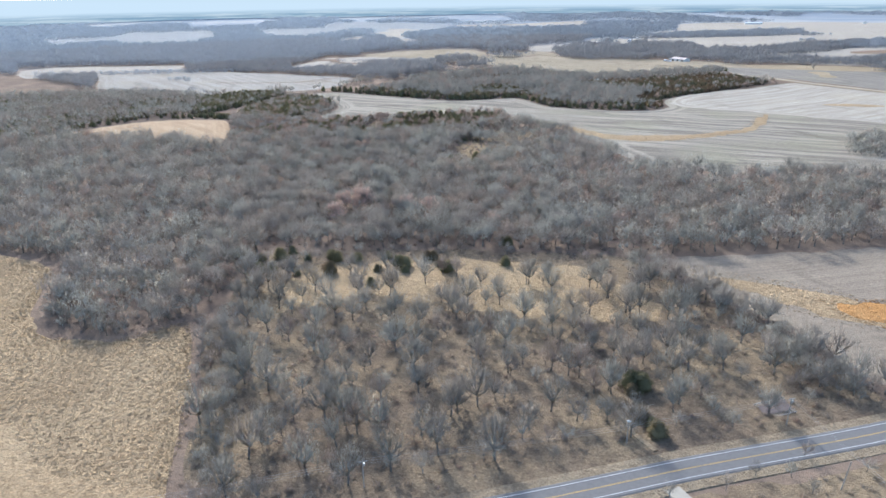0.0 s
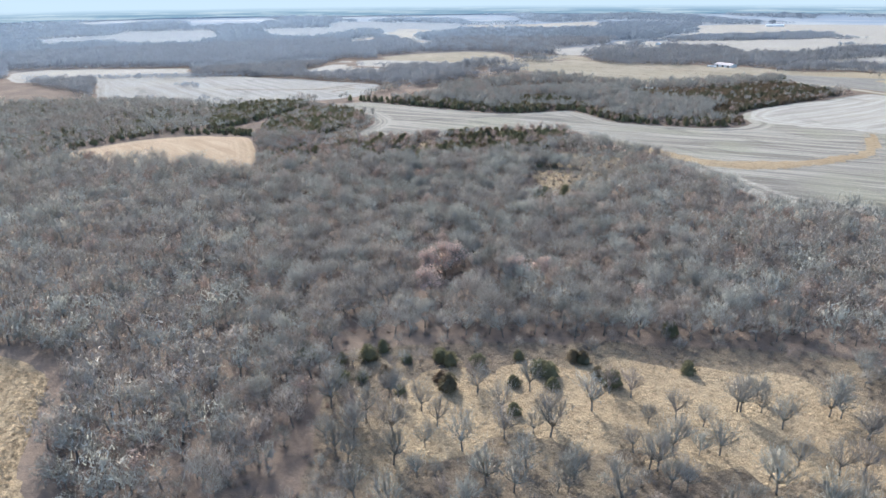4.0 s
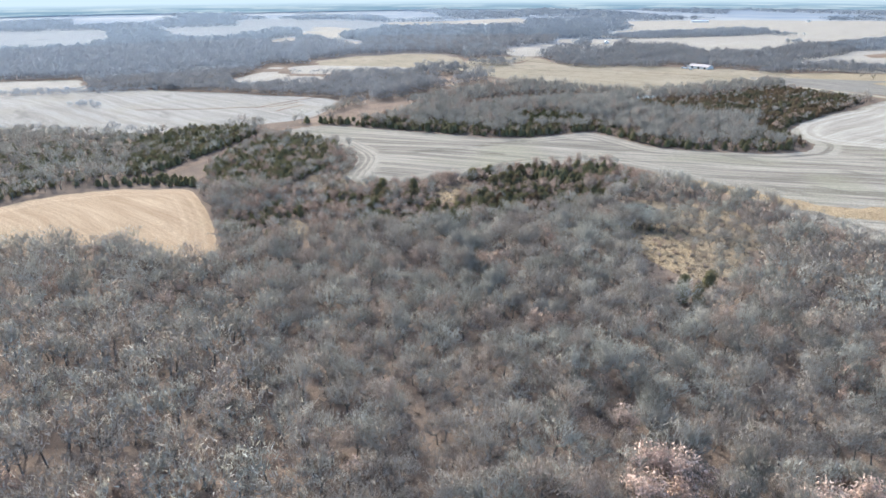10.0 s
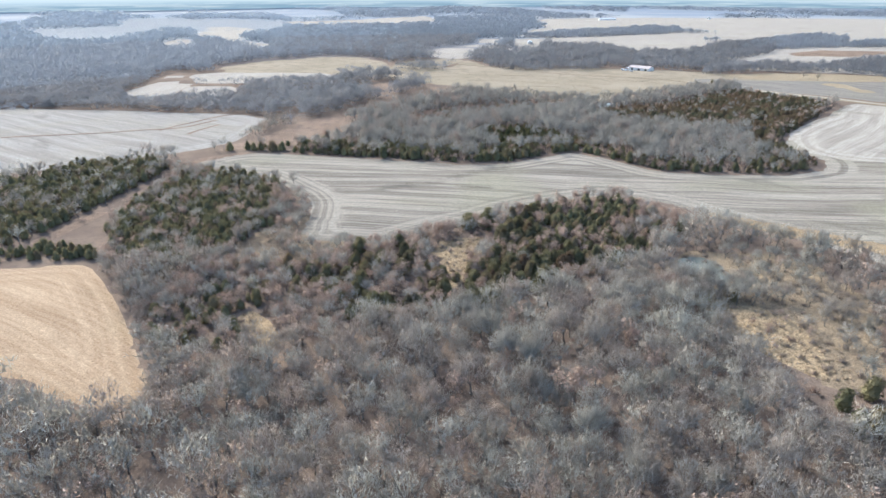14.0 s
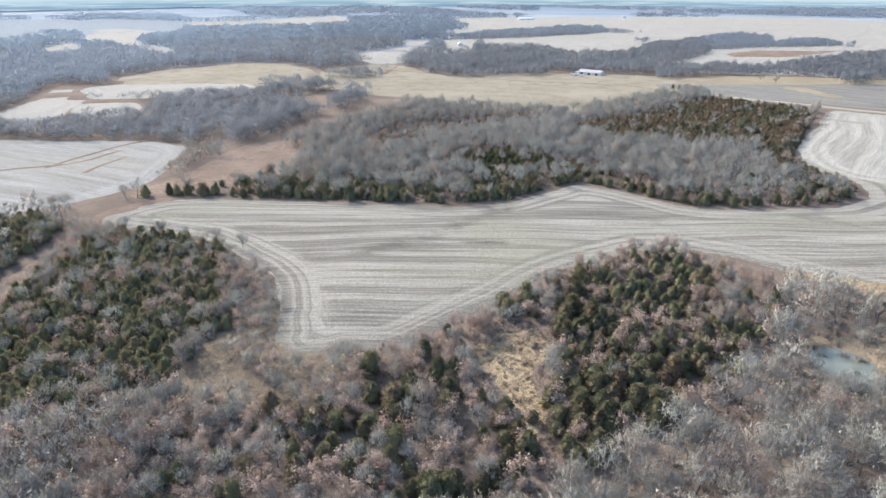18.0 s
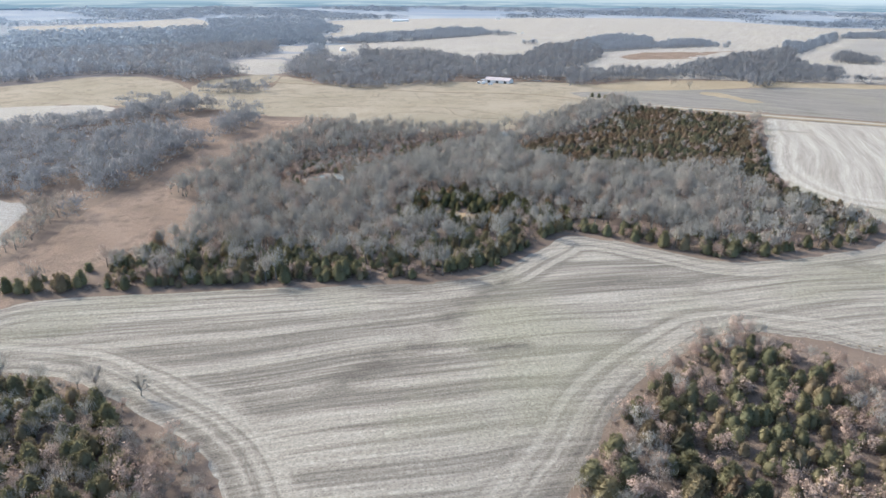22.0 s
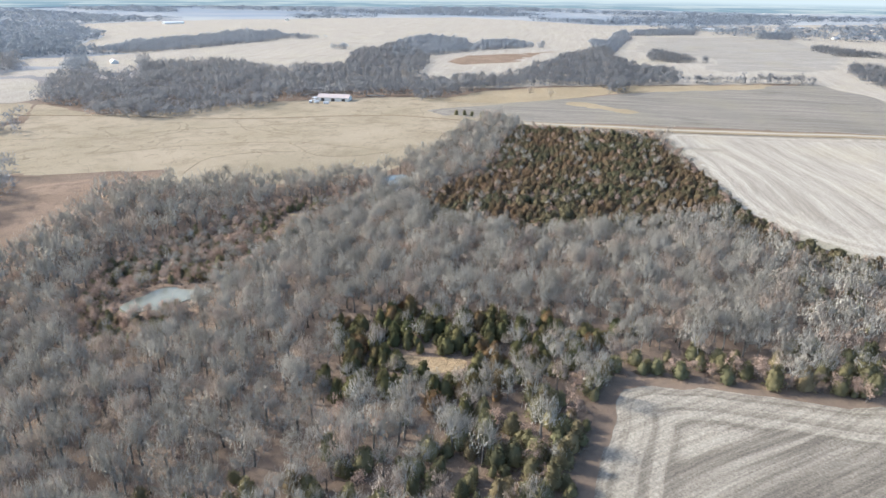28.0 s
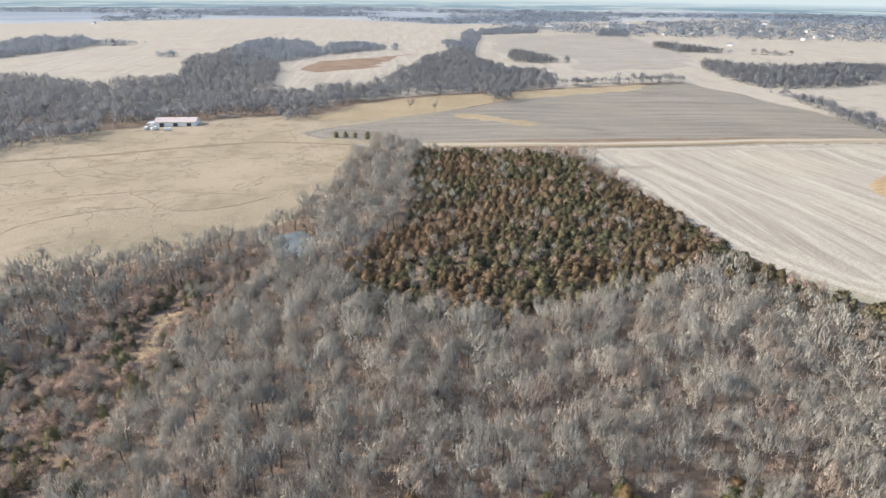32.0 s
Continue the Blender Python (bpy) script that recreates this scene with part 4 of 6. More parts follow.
# ridge of cedars and mixed trees
cx_, cy_ = scatter(RIDGE, 4.9, 41, (CLEARING_RIDGE, GAP_RIDGE, POND_GAP, MAIN_FIELD), 0.6)
knots = np.sin(cx_ * 0.11 + 0.5) * np.sin(cy_ * 0.13 + 1.0)
kind = rs.rand(len(cx_)) + 0.3 * knots + np.where(inside(RIDGE_CORE, cx_, cy_), -0.34, 0.2)
gone = (kind > 0.82) & (rs.rand(len(cx_)) < 0.35)
cx_, cy_, kind = cx_[~gone], cy_[~gone], kind[~gone]
ced, bare = kind < 0.5, kind > 0.86
d = off_line(cx_, cy_)
lim = np.sort(d[ced])[min(219, ced.sum() - 1)]
sel = ced & (d <= lim)
plant_all(CEDARS, cx_[sel], cy_[sel], spread(sel.sum(), 0.7, 1.5), 42, spread(sel.sum(), 0.75, 1.1))
ex_, ey_ = (np.array(q, float) for q in zip((-355, 613), (-376, 595), (-369, 587), (-350, 570), (-354, 566), (-383, 575), (-380, 588), (-366, 555), (-359, 549), (-364, 541), (-347, 551), (-345, 545), (-365, 523),
                                             (-402, 550), (-399, 553), (-503, 541), (-447, 529), (-438, 525), (-417, 535), (-414, 549), (-423, 551)))
plant_all(CEDARS, ex_, ey_, spread(len(ex_), 0.7, 1.35), 142, spread(len(ex_), 0.75, 1.05))
sel = ced & (d > lim)
stuff("cedar_grove", LOW_CEDAR, cx_[sel], cy_[sel], spread(sel.sum(), 0.5, 1.15), spread(sel.sum(), 0.8, 1.1), None, [M_CEDAR], "dark green red cedars on the ridge", "cedars", 43)
ex_, ey_ = np.array([-279, -259, -287, -314, -392, -330, -296, -476, -494, -501, -455, -462], float), np.array([607, 603, 533, 537, 553, 567, 569, 579, 563, 614, 604, 632], float)
plant_all(BARE_PALE, ex_, ey_, np.array([1.25, 1.1, 1.35, 1.05, 1.1, 0.9, 0.9, 0.95, 0.9, 0.75, 0.6, 0.6]), 144)
stuff("woodland", LOW_BARE, cx_[bare], cy_[bare], spread(bare.sum(), 0.5, 0.9), spread(bare.sum(), 0.85, 1.1), None, [M_BARK, M_TWIG_PALE], "pale bare trees among cedars", "woods", 44)
sel = ~ced & ~bare
stuff("woodland", LOW_OAK, cx_[sel], cy_[sel], spread(sel.sum(), 0.45, 0.85), spread(sel.sum(), 0.85, 1.1), None, [M_BARK, M_OAKLEAF, M_OAKLEAF], "small oaks with reddish brown leaves among cedars", "woods", 45)

# western hill: mostly cedars
hx, hy = scatter(HILL_WEST, 4.6, 51)
kind = rs.rand(len(hx)) * 0.9 + np.where(inside(HILL_CORE, hx, hy), 0.08, 0.62) + 0.12 * np.sin(hx * 0.12) * np.sin(hy * 0.1)
sel = kind < 0.75
stuff("cedar_grove", LOW_CEDAR, hx[sel], hy[sel], spread(sel.sum(), 0.7, 1.25), spread(sel.sum(), 0.9, 1.2), None, [M_CEDAR], "dense dark green cedars over a low hill", "cedars", 52)
sel = (kind >= 0.75) & (rs.rand(len(hx)) < 0.3)
stuff("woodland", LOW_OAK, hx[sel], hy[sel], spread(sel.sum(), 0.5, 0.85), spread(sel.sum(), 0.85, 1.1), None, [M_BARK, M_OAKLEAF, M_OAKLEAF], "pinkish brown oaks round a cedar hill", "woods", 153)
ux, uy = scatter(HILL_WEST, 6.0, 154)
stuff("undergrowth", SHRUBS, ux, uy, spread(len(ux), 0.5, 1.0), spread(len(ux), 0.7, 1.1), None, [M_SHRUB], "brown brush below the cedars", "undergrowth", 155)
ux, uy = scatter(RIDGE, 6.5, 156, (CLEARING_RIDGE,))
stuff("undergrowth", SHRUBS, ux, uy, spread(len(ux), 0.5, 1.0), spread(len(ux), 0.7, 1.1), None, [M_SHRUB], "brown brush among ridge trees", "undergrowth", 157)
sel = (kind >= 0.75) & ~sel
stuff("woodland", LOW_BARE, hx[sel], hy[sel], spread(sel.sum(), 0.5, 0.9), spread(sel.sum(), 0.9, 1.1), None, [M_BARK, M_TWIG], "bare grey trees round a cedar hill", "woods", 53)
bx, by = scatter([(-520, 530), (-556, 572), (-540, 556), (-513, 545), (-486, 540), (-474, 562), (-446, 560), (-440, 545), (-478, 490), (-500, 515)], 5.6, 246)
kind = rs.rand(len(bx))
for lo, hi, kit, mts, lab in ((0.0, 0.5, LOW_BARE, [M_BARK, M_TWIG_PALE], "pale bare trees between a tan field and a cedar hill"), (0.5, 0.8, LOW_OAK, [M_BARK, M_OAKLEAF, M_OAKLEAF], "pinkish brown oaks between field and hill"),
                              (0.8, 0.9, LOW_CEDAR, [M_CEDAR], "few dark cedars among bare trees")):
    sel = (kind >= lo) & (kind < hi)
    stuff("woodland", kit, bx[sel], by[sel], spread(sel.sum(), 0.45, 0.9), spread(sel.sum(), 0.85, 1.1), None, mts, lab, "woods", 247 + int(lo * 10))
bx, by = scatter(LANE_CEDARS, 4.8, 250)
kind = rs.rand(len(bx))
sel = kind < 0.7
stuff("cedar_grove", LOW_CEDAR, bx[sel], by[sel], spread(sel.sum(), 0.8, 1.3), spread(sel.sum(), 0.85, 1.1), None, [M_CEDAR], "dark cedars beside the dirt lane", "cedars", 251)
sel = kind > 0.8
stuff("woodland", FAR_BARE, bx[sel], by[sel], spread(sel.sum(), 0.6, 0.95), spread(sel.sum(), 0.85, 1.05), None, [M_BARK, M_TWIG], "bare trees among lane-side cedars", "woods", 252)
bx, by = scatter(BRANCH_WOODS, 6.6, 55, (LANE_CEDARS,))
kind = rs.rand(len(bx)) + 0.2 * np.sin(bx * 0.03)
sel = kind < 0.2
stuff("cedar_grove", LOW_CEDAR, bx[sel], by[sel], spread(sel.sum(), 0.7, 1.2), spread(sel.sum(), 0.8, 1.05), None, [M_CEDAR], "dark cedars in a wooded hollow", "cedars", 56)
sel = kind >= 0.2
stuff("woodland", FINE_BARE, bx[sel], by[sel], spread(sel.sum(), 0.75, 1.3), spread(sel.sum(), 0.8, 1.05), None, [M_BARK, M_TWIG], "bare grey woods in a hollow west of the hill", "woods", 57)

bx, by = scatter(CEDAR_STRIP, 6.2, 58, (), 0.7)
stuff("cedar_grove", LOW_CEDAR, bx, by, spread(len(bx), 0.6, 1.0), spread(len(bx), 0.8, 1.1), None, [M_CEDAR], "row of dark cedars at the head of a tan field", "cedars", 59)
bx, by = scatter(WEST_BAND, 7.0, 158, (WEST_FIELD, MEADOW_OPEN))
keep = by < 900
bx, by = bx[keep], by[keep]
stuff("woodland", FAR_BARE, bx, by, spread(len(bx), 0.6, 1.1), spread(len(bx), 0.85, 1.1), None, [M_BARK, M_TWIG], "bare trees along a brown meadow", "woods", 159)

# the northern wood
ax, ay = scatter(WOOD_A, 6.2, 61, (BLOCK_NORTH, CEDAR_BLOCK, CEDAR_PATCH, CEDAR_DRAW, CEDAR_EAST, CLEARING_A, POND_BANK, POND_NORTH))
rim = edge_distance(MAIN_FIELD, ax, ay)
kind = rs.rand(len(ax))
ced = (rim < 22) & (kind < 0.5)
oak = ~ced & (kind > 0.94)
bare = ~ced & ~oak & (rs.rand(len(ax)) > np.where(ax < -310, 0.6 * np.clip(1.4 - rim / 60, 0, 1), 0.6 * np.clip(1.5 - rim / 20, 0, 1)) * (ay < 880))
d = off_line(ax, ay)
for part_, kit, sd in ((d < 150, SLIM_BARE, 62), (d >= 150, FAR_SLIM, 162)):
    sel = bare & part_
    stuff("woodland", kit, ax[sel], ay[sel], spread(sel.sum(), 0.75, 1.5), spread(sel.sum(), 0.75, 1.0), None, [M_BARK, M_TWIG_PALE], "close stand of slim grey leafless trees", "woods", sd)
stuff("woodland", LOW_OAK, ax[oak], ay[oak], spread(oak.sum(), 0.5, 0.8), spread(oak.sum(), 0.85, 1.1), None, [M_BARK, M_OAKLEAF, M_OAKLEAF], "brown leaved oaks at the wood's margin", "woods", 63)
bx, by = scatter(WOOD_A, 4.7, 164, (CEDAR_PATCH, CEDAR_EAST, CLEARING_A))
rim = edge_distance(MAIN_FIELD, bx, by)
chance = np.where(bx < -310, 0.8 * np.clip(1.1 - rim / 75, 0, 1), 0.5 * np.clip(1.0 - rim / 34, 0, 1)) + 0.2 * np.sin(bx * 0.06) * np.sin(by * 0.07 + 1)
sel = (rs.rand(len(bx)) < chance * np.where(bx < -520, 0.55, 1.0)) & (by < 870) & (rim < 60)
stuff("cedar_grove", LOW_CEDAR, bx[sel], by[sel], spread(sel.sum(), 0.5, 1.4), spread(sel.sum(), 0.8, 1.15), None, [M_CEDAR], "dark cedars along the field edge of the wood", "cedars", 64)
bx, by = scatter(CEDAR_EAST, 4.6, 165)
stuff("cedar_grove", FAR_CEDAR, bx, by, spread(len(bx), 0.6, 1.1), spread(len(bx), 0.75, 1.0), None, [M_CEDAR_OLIVE], "olive and russet cedars along the east edge", "cedars", 166)
bx, by = scatter(CEDAR_BLOCK, 4.5, 65, (), 0.6)
kind = rs.rand(len(bx)) + np.where(edge_distance(CEDAR_BLOCK, bx, by) < 9, 0.22, 0.0) + 0.14 * np.sin(bx * 0.09) * np.sin(by * 0.08) + 0.12 * np.sin(bx * 0.21 + 1) * np.sin(by * 0.17)
sel = kind < 0.88
stuff("cedar_grove", FAR_CEDAR, bx[sel], by[sel], spread(sel.sum(), 0.55, 1.3), spread(sel.sum(), 0.55, 0.95), None, [M_CEDAR_OLIVE], "close block of olive and russet young cedars", "cedars", 66)
sel = (kind >= 0.88) & (kind < 0.95)
stuff("woodland", LOW_OAK, bx[sel], by[sel], spread(sel.sum(), 0.4, 0.65), spread(sel.sum(), 0.8, 1.0), None, [M_BARK, M_OAKLEAF, M_OAKLEAF], "small tan oaks among young cedars", "woods", 266)
sel = kind >= 0.95
stuff("woodland", SLIM_BARE, bx[sel], by[sel], spread(sel.sum(), 0.4, 0.75), spread(sel.sum(), 0.85, 1.1), None, [M_BARK, M_TWIG_PALE], "pale saplings among young cedars", "woods", 67)
bx, by = scatter(CEDAR_PATCH, 4.4, 68, (CLEARING_A,))
keep = rs.rand(len(bx)) < np.clip(edge_distance(CEDAR_PATCH, bx, by) / 20, 0.12, 0.7)
sel = ~keep & (rs.rand(len(bx)) < 0.6)
stuff("woodland", SLIM_BARE, bx[sel], by[sel], spread(sel.sum(), 0.6, 1.0), spread(sel.sum(), 0.85, 1.1), None, [M_BARK, M_TWIG_PALE], "grey trees among yellowish cedars", "woods", 168)
bx, by = bx[keep], by[keep]
stuff("cedar_grove", LOW_CEDAR, bx, by, spread(len(bx), 0.6, 1.3), spread(len(bx), 0.8, 1.15), None, [M_CEDAR_YOUNG], "yellowish green cedars round a small clearing", "cedars", 69)
bx, by = scatter(CEDAR_DRAW, 4.2, 70, (POND_BANK, CLEARING_DRAW), 0.7)
kind = rs.rand(len(bx)) + 0.15 * np.sin(bx * 0.11) * np.sin(by * 0.1)
sel = kind < 0.34
stuff("cedar_grove", LOW_CEDAR, bx[sel], by[sel], spread(sel.sum(), 0.5, 0.95), spread(sel.sum(), 0.8, 1.1), None, [M_CEDAR], "scattered dark cedars in a brushy draw", "cedars", 71)
sel = (kind > 0.34) & (kind < 0.68)
stuff("woodland", LOW_OAK, bx[sel], by[sel], spread(sel.sum(), 0.4, 0.7), spread(sel.sum(), 0.8, 1.1), None, [M_BARK, M_OAKLEAF, M_OAKLEAF], "brown leaved brush in a draw", "woods", 72)
sel = kind > 0.68
stuff("woodland", SLIM_BARE, bx[sel], by[sel], spread(sel.sum(), 0.4, 0.75), spread(sel.sum(), 0.8, 1.1), None, [M_BARK, M_TWIG_PALE], "grey saplings in a brushy draw", "woods", 73)
bx, by = scatter(CEDAR_DRAW, 3.6, 172, (POND_BANK,), 0.7)
stuff("undergrowth", SHRUBS, bx, by, spread(len(bx), 0.35, 0.8), spread(len(bx), 0.7, 1.1), None, [M_SHRUB], "brown brush filling a draw", "undergrowth", 173)

bx, by = scatter(POND_BANK, 3.6, 174, (POND_DRAW,), 0.6)
keep = edge_distance(POND_DRAW, bx, by) > 2.5
bx, by = bx[keep], by[keep]
stuff("undergrowth", [*SHRUBS, LOW_OAK[0], LOW_OAK[2]], bx, by, spread(len(bx), 0.35, 0.6), spread(len(bx), 0.7, 1.1), None, [M_SHRUB, M_TWIG_PALE, M_OAKLEAF], "pinkish brown brush round a pond", "undergrowth", 175)

# brushy margin of the northern wood
mx_, my_ = scatter(WOOD_A, 4.0, 74)
keep = (edge_distance(MAIN_FIELD, mx_, my_) < 12)
mx_, my_ = mx_[keep], my_[keep]
stuff("wood_margin", [*SHRUBS, *SHRUBS, LOW_OAK[0], LOW_OAK[1]], mx_, my_, spread(len(mx_), 0.45, 0.8), spread(len(mx_), 0.7, 1.1), None, [M_SHRUB, M_SHRUB, M_OAKLEAF], "brown brush along the field edge", "undergrowth", 75)

mx_, my_ = scatter([(-600, 500), (-600, 730), (-270, 715), (-270, 500)], 4.0, 76, (MAIN_FIELD, TAN_FIELD, HILL_WEST, RIDGE))
keep = edge_distance(MAIN_FIELD, mx_, my_) < 14
mx_, my_ = mx_[keep], my_[keep]
stuff("wood_margin", [*SHRUBS, LOW_OAK[0], LOW_BARE[0], LOW_BARE[1]], mx_, my_, spread(len(mx_), 0.45, 0.8), spread(len(mx_), 0.7, 1.1), None, [M_SHRUB, M_TWIG, M_OAKLEAF], "grey and brown brush round the field corner", "undergrowth", 77)

for poly, ground_, sd, lab in ((TAN_FIELD, [(-640, 400), (-560, 425), (-530, 545), (-420, 560), (-420, 400), (-560, 380)], 178, "tangle of bare saplings along a tan field"), (SW_FIELD, WOODS, 179, "tangle of bare saplings along a straw field")):
    mx_, my_ = scatter(ground_, 4.2, sd, (poly, LANE, GAP_RIDGE), 0.6)
    keep = edge_distance(poly, mx_, my_) < 11
    mx_, my_ = mx_[keep], my_[keep]
    stuff("wood_margin", [*FAR_BARE, *SHRUBS[:3]], mx_, my_, spread(len(mx_), 0.4, 0.85), spread(len(mx_), 0.8, 1.1), None, [M_SHRUB, M_TWIG], lab, "undergrowth", sd + 10)

# scattered trees and cedars above the road
sx, sy = scatter(SAVANNA, 11.8, 81, (), 0.8)
keep = (rs.rand(len(sx)) < 0.85) & (sy < 238 + (sx + 200) * 0.4) & (sy - 166 - (sx + 8) * 0.885 > 20)
sx, sy = sx[keep], sy[keep]
plant_all(SAV, sx, sy, spread(len(sx), 0.75, 1.55), 82)
kx = np.array([-226, -218, -218, -216, -206, -212, -193, -189, -204, -187, -168, -158, -154, -149, -163, -139, -120, -180, -241, -146, -151, -133, -110, -157, -182, -18, -30, -196, -20, -23, -31, -27])
ky = np.array([240, 229, 246, 253, 238, 232, 256, 255, 250, 243, 270, 263, 263, 278, 252, 271, 315, 259, 239, 278, 257, 267, 287, 236, 239, 179, 199, 231, 182, 184, 202, 203])
plant_all(CEDARS, kx + 0.0, ky + 0.0, spread(len(kx), 0.8, 1.45), 83, spread(len(kx), 0.62, 0.85))
gx_, gy_ = scatter(SAVANNA, 13.0, 184, (SAV_STRAW,))
keep = gy_ - 166 - (gx_ + 8) * 0.885 > 16
gx_, gy_ = gx_[keep], gy_[keep]
stuff("woodland", LOW_BARE, gx_, gy_, spread(len(gx_), 0.4, 0.75), spread(len(gx_), 0.85, 1.1), None, [M_BARK, M_TWIG], "thin bare saplings in rough grass above the road", "woods", 185)
gx_, gy_ = scatter(SAVANNA, 5.4, 84, (SAV_STRAW,), 0.8)
keep = gy_ - 166 - (gx_ + 8) * 0.885 > 14
gx_, gy_ = gx_[keep], gy_[keep]
stuff("undergrowth", SHRUBS, gx_, gy_, spread(len(gx_), 0.3, 0.95), spread(len(gx_), 0.6, 1.0), None, [M_SHRUB], "brown brush in rough grass", "undergrowth", 85)
for hedge_, sd in ((HEDGE_W, 86), (HEDGE_E, 87)):
    gx_, gy_ = scatter(hedge_, 4.6, sd)
    stuff("hedgerow", [*SHRUBS, *LOW_BARE[:4]], gx_, gy_, spread(len(gx_), 0.55, 0.95), spread(len(gx_), 0.8, 1.1), None, [M_SHRUB, M_TWIG], "tangled bare hedgerow of shrubs and saplings", "hedgerow", sd)

gx_, gy_ = scatter([(57, 617), (83, 611), (91, 712), (59, 676)], 5.5, 186)
stuff("woodland", FAR_BARE, gx_, gy_, spread(len(gx_), 0.55, 0.95), spread(len(gx_), 0.8, 1.05), None, [M_BARK, M_TWIG], "small copse of bare trees in a crop field", "woods", 187)

# brush and young trees in the straw clearings
gx_, gy_ = scatter(CLEARING_E, 8.0, 188)
stuff("undergrowth", [*SHRUBS, LOW_BARE[0], LOW_OAK[0]], gx_, gy_, spread(len(gx_), 0.3, 0.7), spread(len(gx_), 0.7, 1.0), None, [M_SHRUB, M_TWIG, M_OAKLEAF], "brown brush and saplings in a clearing", "undergrowth", 189)
gx_, gy_ = scatter(CLEARING_RIDGE, 5.0, 190)
stuff("undergrowth", [*SHRUBS, LOW_OAK[1]], gx_, gy_, spread(len(gx_), 0.25, 0.6), spread(len(gx_), 0.7, 1.0), None, [M_SHRUB, M_SHRUB, M_OAKLEAF], "low brown brush in a cedar clearing", "undergrowth", 191)

# grass tufts
TUFTS = [[(shrub(500 + i, 0.8, 1.0, 14, 0.24), 0)] for i in range(6)]
NEAR_SW = [(-135, 96), (-162, 131), (-194, 162), (-207, 173), (-222, 144), (-250, 137), (-270, 143), (-292, 166), (-312, 185), (-350, 184), (-340, 120), (-240, 105), (-170, 85)]
for poly, gap, mt, lab, sd in ((NEAR_SW, 1.55, M_TUFT, "straw coloured grass tussocks", 1), (EAST_BAND, 2.4, M_TUFT, "tall tan grass in a field strip", 2), (EAST_RUSSET, 1.5, M_RUSSET, "russet orange standing grass", 3),
                               (SAV_STRAW, 2.6, M_TUFT, "pale dry grass tufts", 4), (CLEARING_E, 2.4, M_TUFT, "dry grass tufts in a clearing", 5), (CLEARING_RIDGE, 2.4, M_TUFT, "dry grass tufts among cedars", 6),
                               (WATERWAY, 3.0, M_TUFT, "tan grass along a waterway", 7)):
    gx_, gy_ = scatter(poly, gap, 600 + sd)
    stuff("grass_tufts", TUFTS, gx_, gy_, spread(len(gx_), 0.6, 1.3), spread(len(gx_), 0.6, 1.1), None, [mt], lab, "grass", 610 + sd, -0.2)

for ob, m in firsts:
    ob.matrix_basis = m


# ---- distance ----
CREEK_WEST = [(-465, 1538), (-438, 1540), (-432, 1406), (-401, 1364), (-365, 1363), (-332, 1378), (-297, 1392), (-265, 1382), (-216, 1461), (-186, 1432), (-140, 1433), (-80, 1411), (-99,
    1344), (-78, 1342), (-41, 1398), (37, 1385), (86, 1392), (167, 1518), (84, 1465), (-1, 1479), (-42, 1550), (10, 1560), (81, 1667), (164, 1862), (167, 1984), (37, 1883), (-55, 1693),
    (-116, 1689), (-173, 1655), (-192, 1730), (-227, 1794), (-301, 1819), (-348, 1775), (-367, 1604), (-408, 1619), (-409, 1698), (-433, 1689), (-457, 1536)]
BELT_NORTH = [(52, 1746), (121, 1761), (211, 1804), (305, 1833), (399, 1850), (468, 1867), (431, 1817), (458, 1941), (412, 2013), (301, 1885), (384, 2098), (334, 2154), (277, 2132), (161,
    1985)]
CREEK_EAST = [(86, 1392), (122, 1377), (144, 1344), (150, 1323), (127, 1283), (153, 1282), (191, 1322), (257, 1320), (299, 1332), (337, 1374), (370, 1443), (364, 1487), (397, 1571), (508,
    1706), (508, 1732), (393, 1690), (266, 1583), (180, 1529)]
SPUR_NORTH = [(543, 1799), (499, 1685), (711, 1878), (802, 1956), (944, 2121), (852, 2071), (632, 1854), (635, 1916)]
SPUR_EAST = [(453, 1543), (468, 1507), (529, 1498), (553, 1508), (507, 1467), (555, 1557), (569, 1641), (510, 1608)]
ROW_EAST = [(261, 1325), (356, 1307), (403, 1274), (461, 1244), (438, 1229), (385, 1262), (344, 1299), (245, 1310)]
BELT_FARM = [(-400, 2037), (-297, 2038), (-171, 2099), (-64, 2176), (45, 2268), (108, 2235), (112, 2246), (32, 2223), (39, 2408), (-21, 2481), (-154, 2336), (-271, 2264), (-296, 2272),
    (-399, 2044)]
COPSE_FARM = [(-449, 1792), (-415, 1781), (-414, 1906), (-442, 1888)]
COPSE_FIELD = [(20, 1965), (52, 1956), (65, 2004), (34, 1996)]
COPSE_PASTURE = [(-574, 1350), (-547, 1337), (-512, 1337), (-489, 1363), (-486, 1309), (-504, 1367), (-519, 1392), (-548, 1364), (-573, 1360)]
TOWN_WOOD = [(618, 1290), (514, 1201), (471, 1136), (496, 1111), (567, 1066), (660, 1047), (876, 1106), (847, 1154), (721, 1197), (686, 1272), (685, 1330)]
TOWN_BELT = [(940, 1568), (866, 1468), (942, 1387), (995, 1298), (977, 1294), (939, 1387), (964, 1522), (1020, 1609)]
HEDGE_FAR = [(463, 1129), (381, 1055), (322, 1001), (290, 971), (265, 942), (277, 948), (343, 979), (352, 1002), (389, 1031), (421, 1071), (440, 1118)]
COPSE_TOWN = [(1121, 1839), (1178, 1781), (1354, 1903), (1231, 1898)]
FARM_NE = [(885, 2045), (1073, 2000), (1212, 2115), (1007, 2152)]
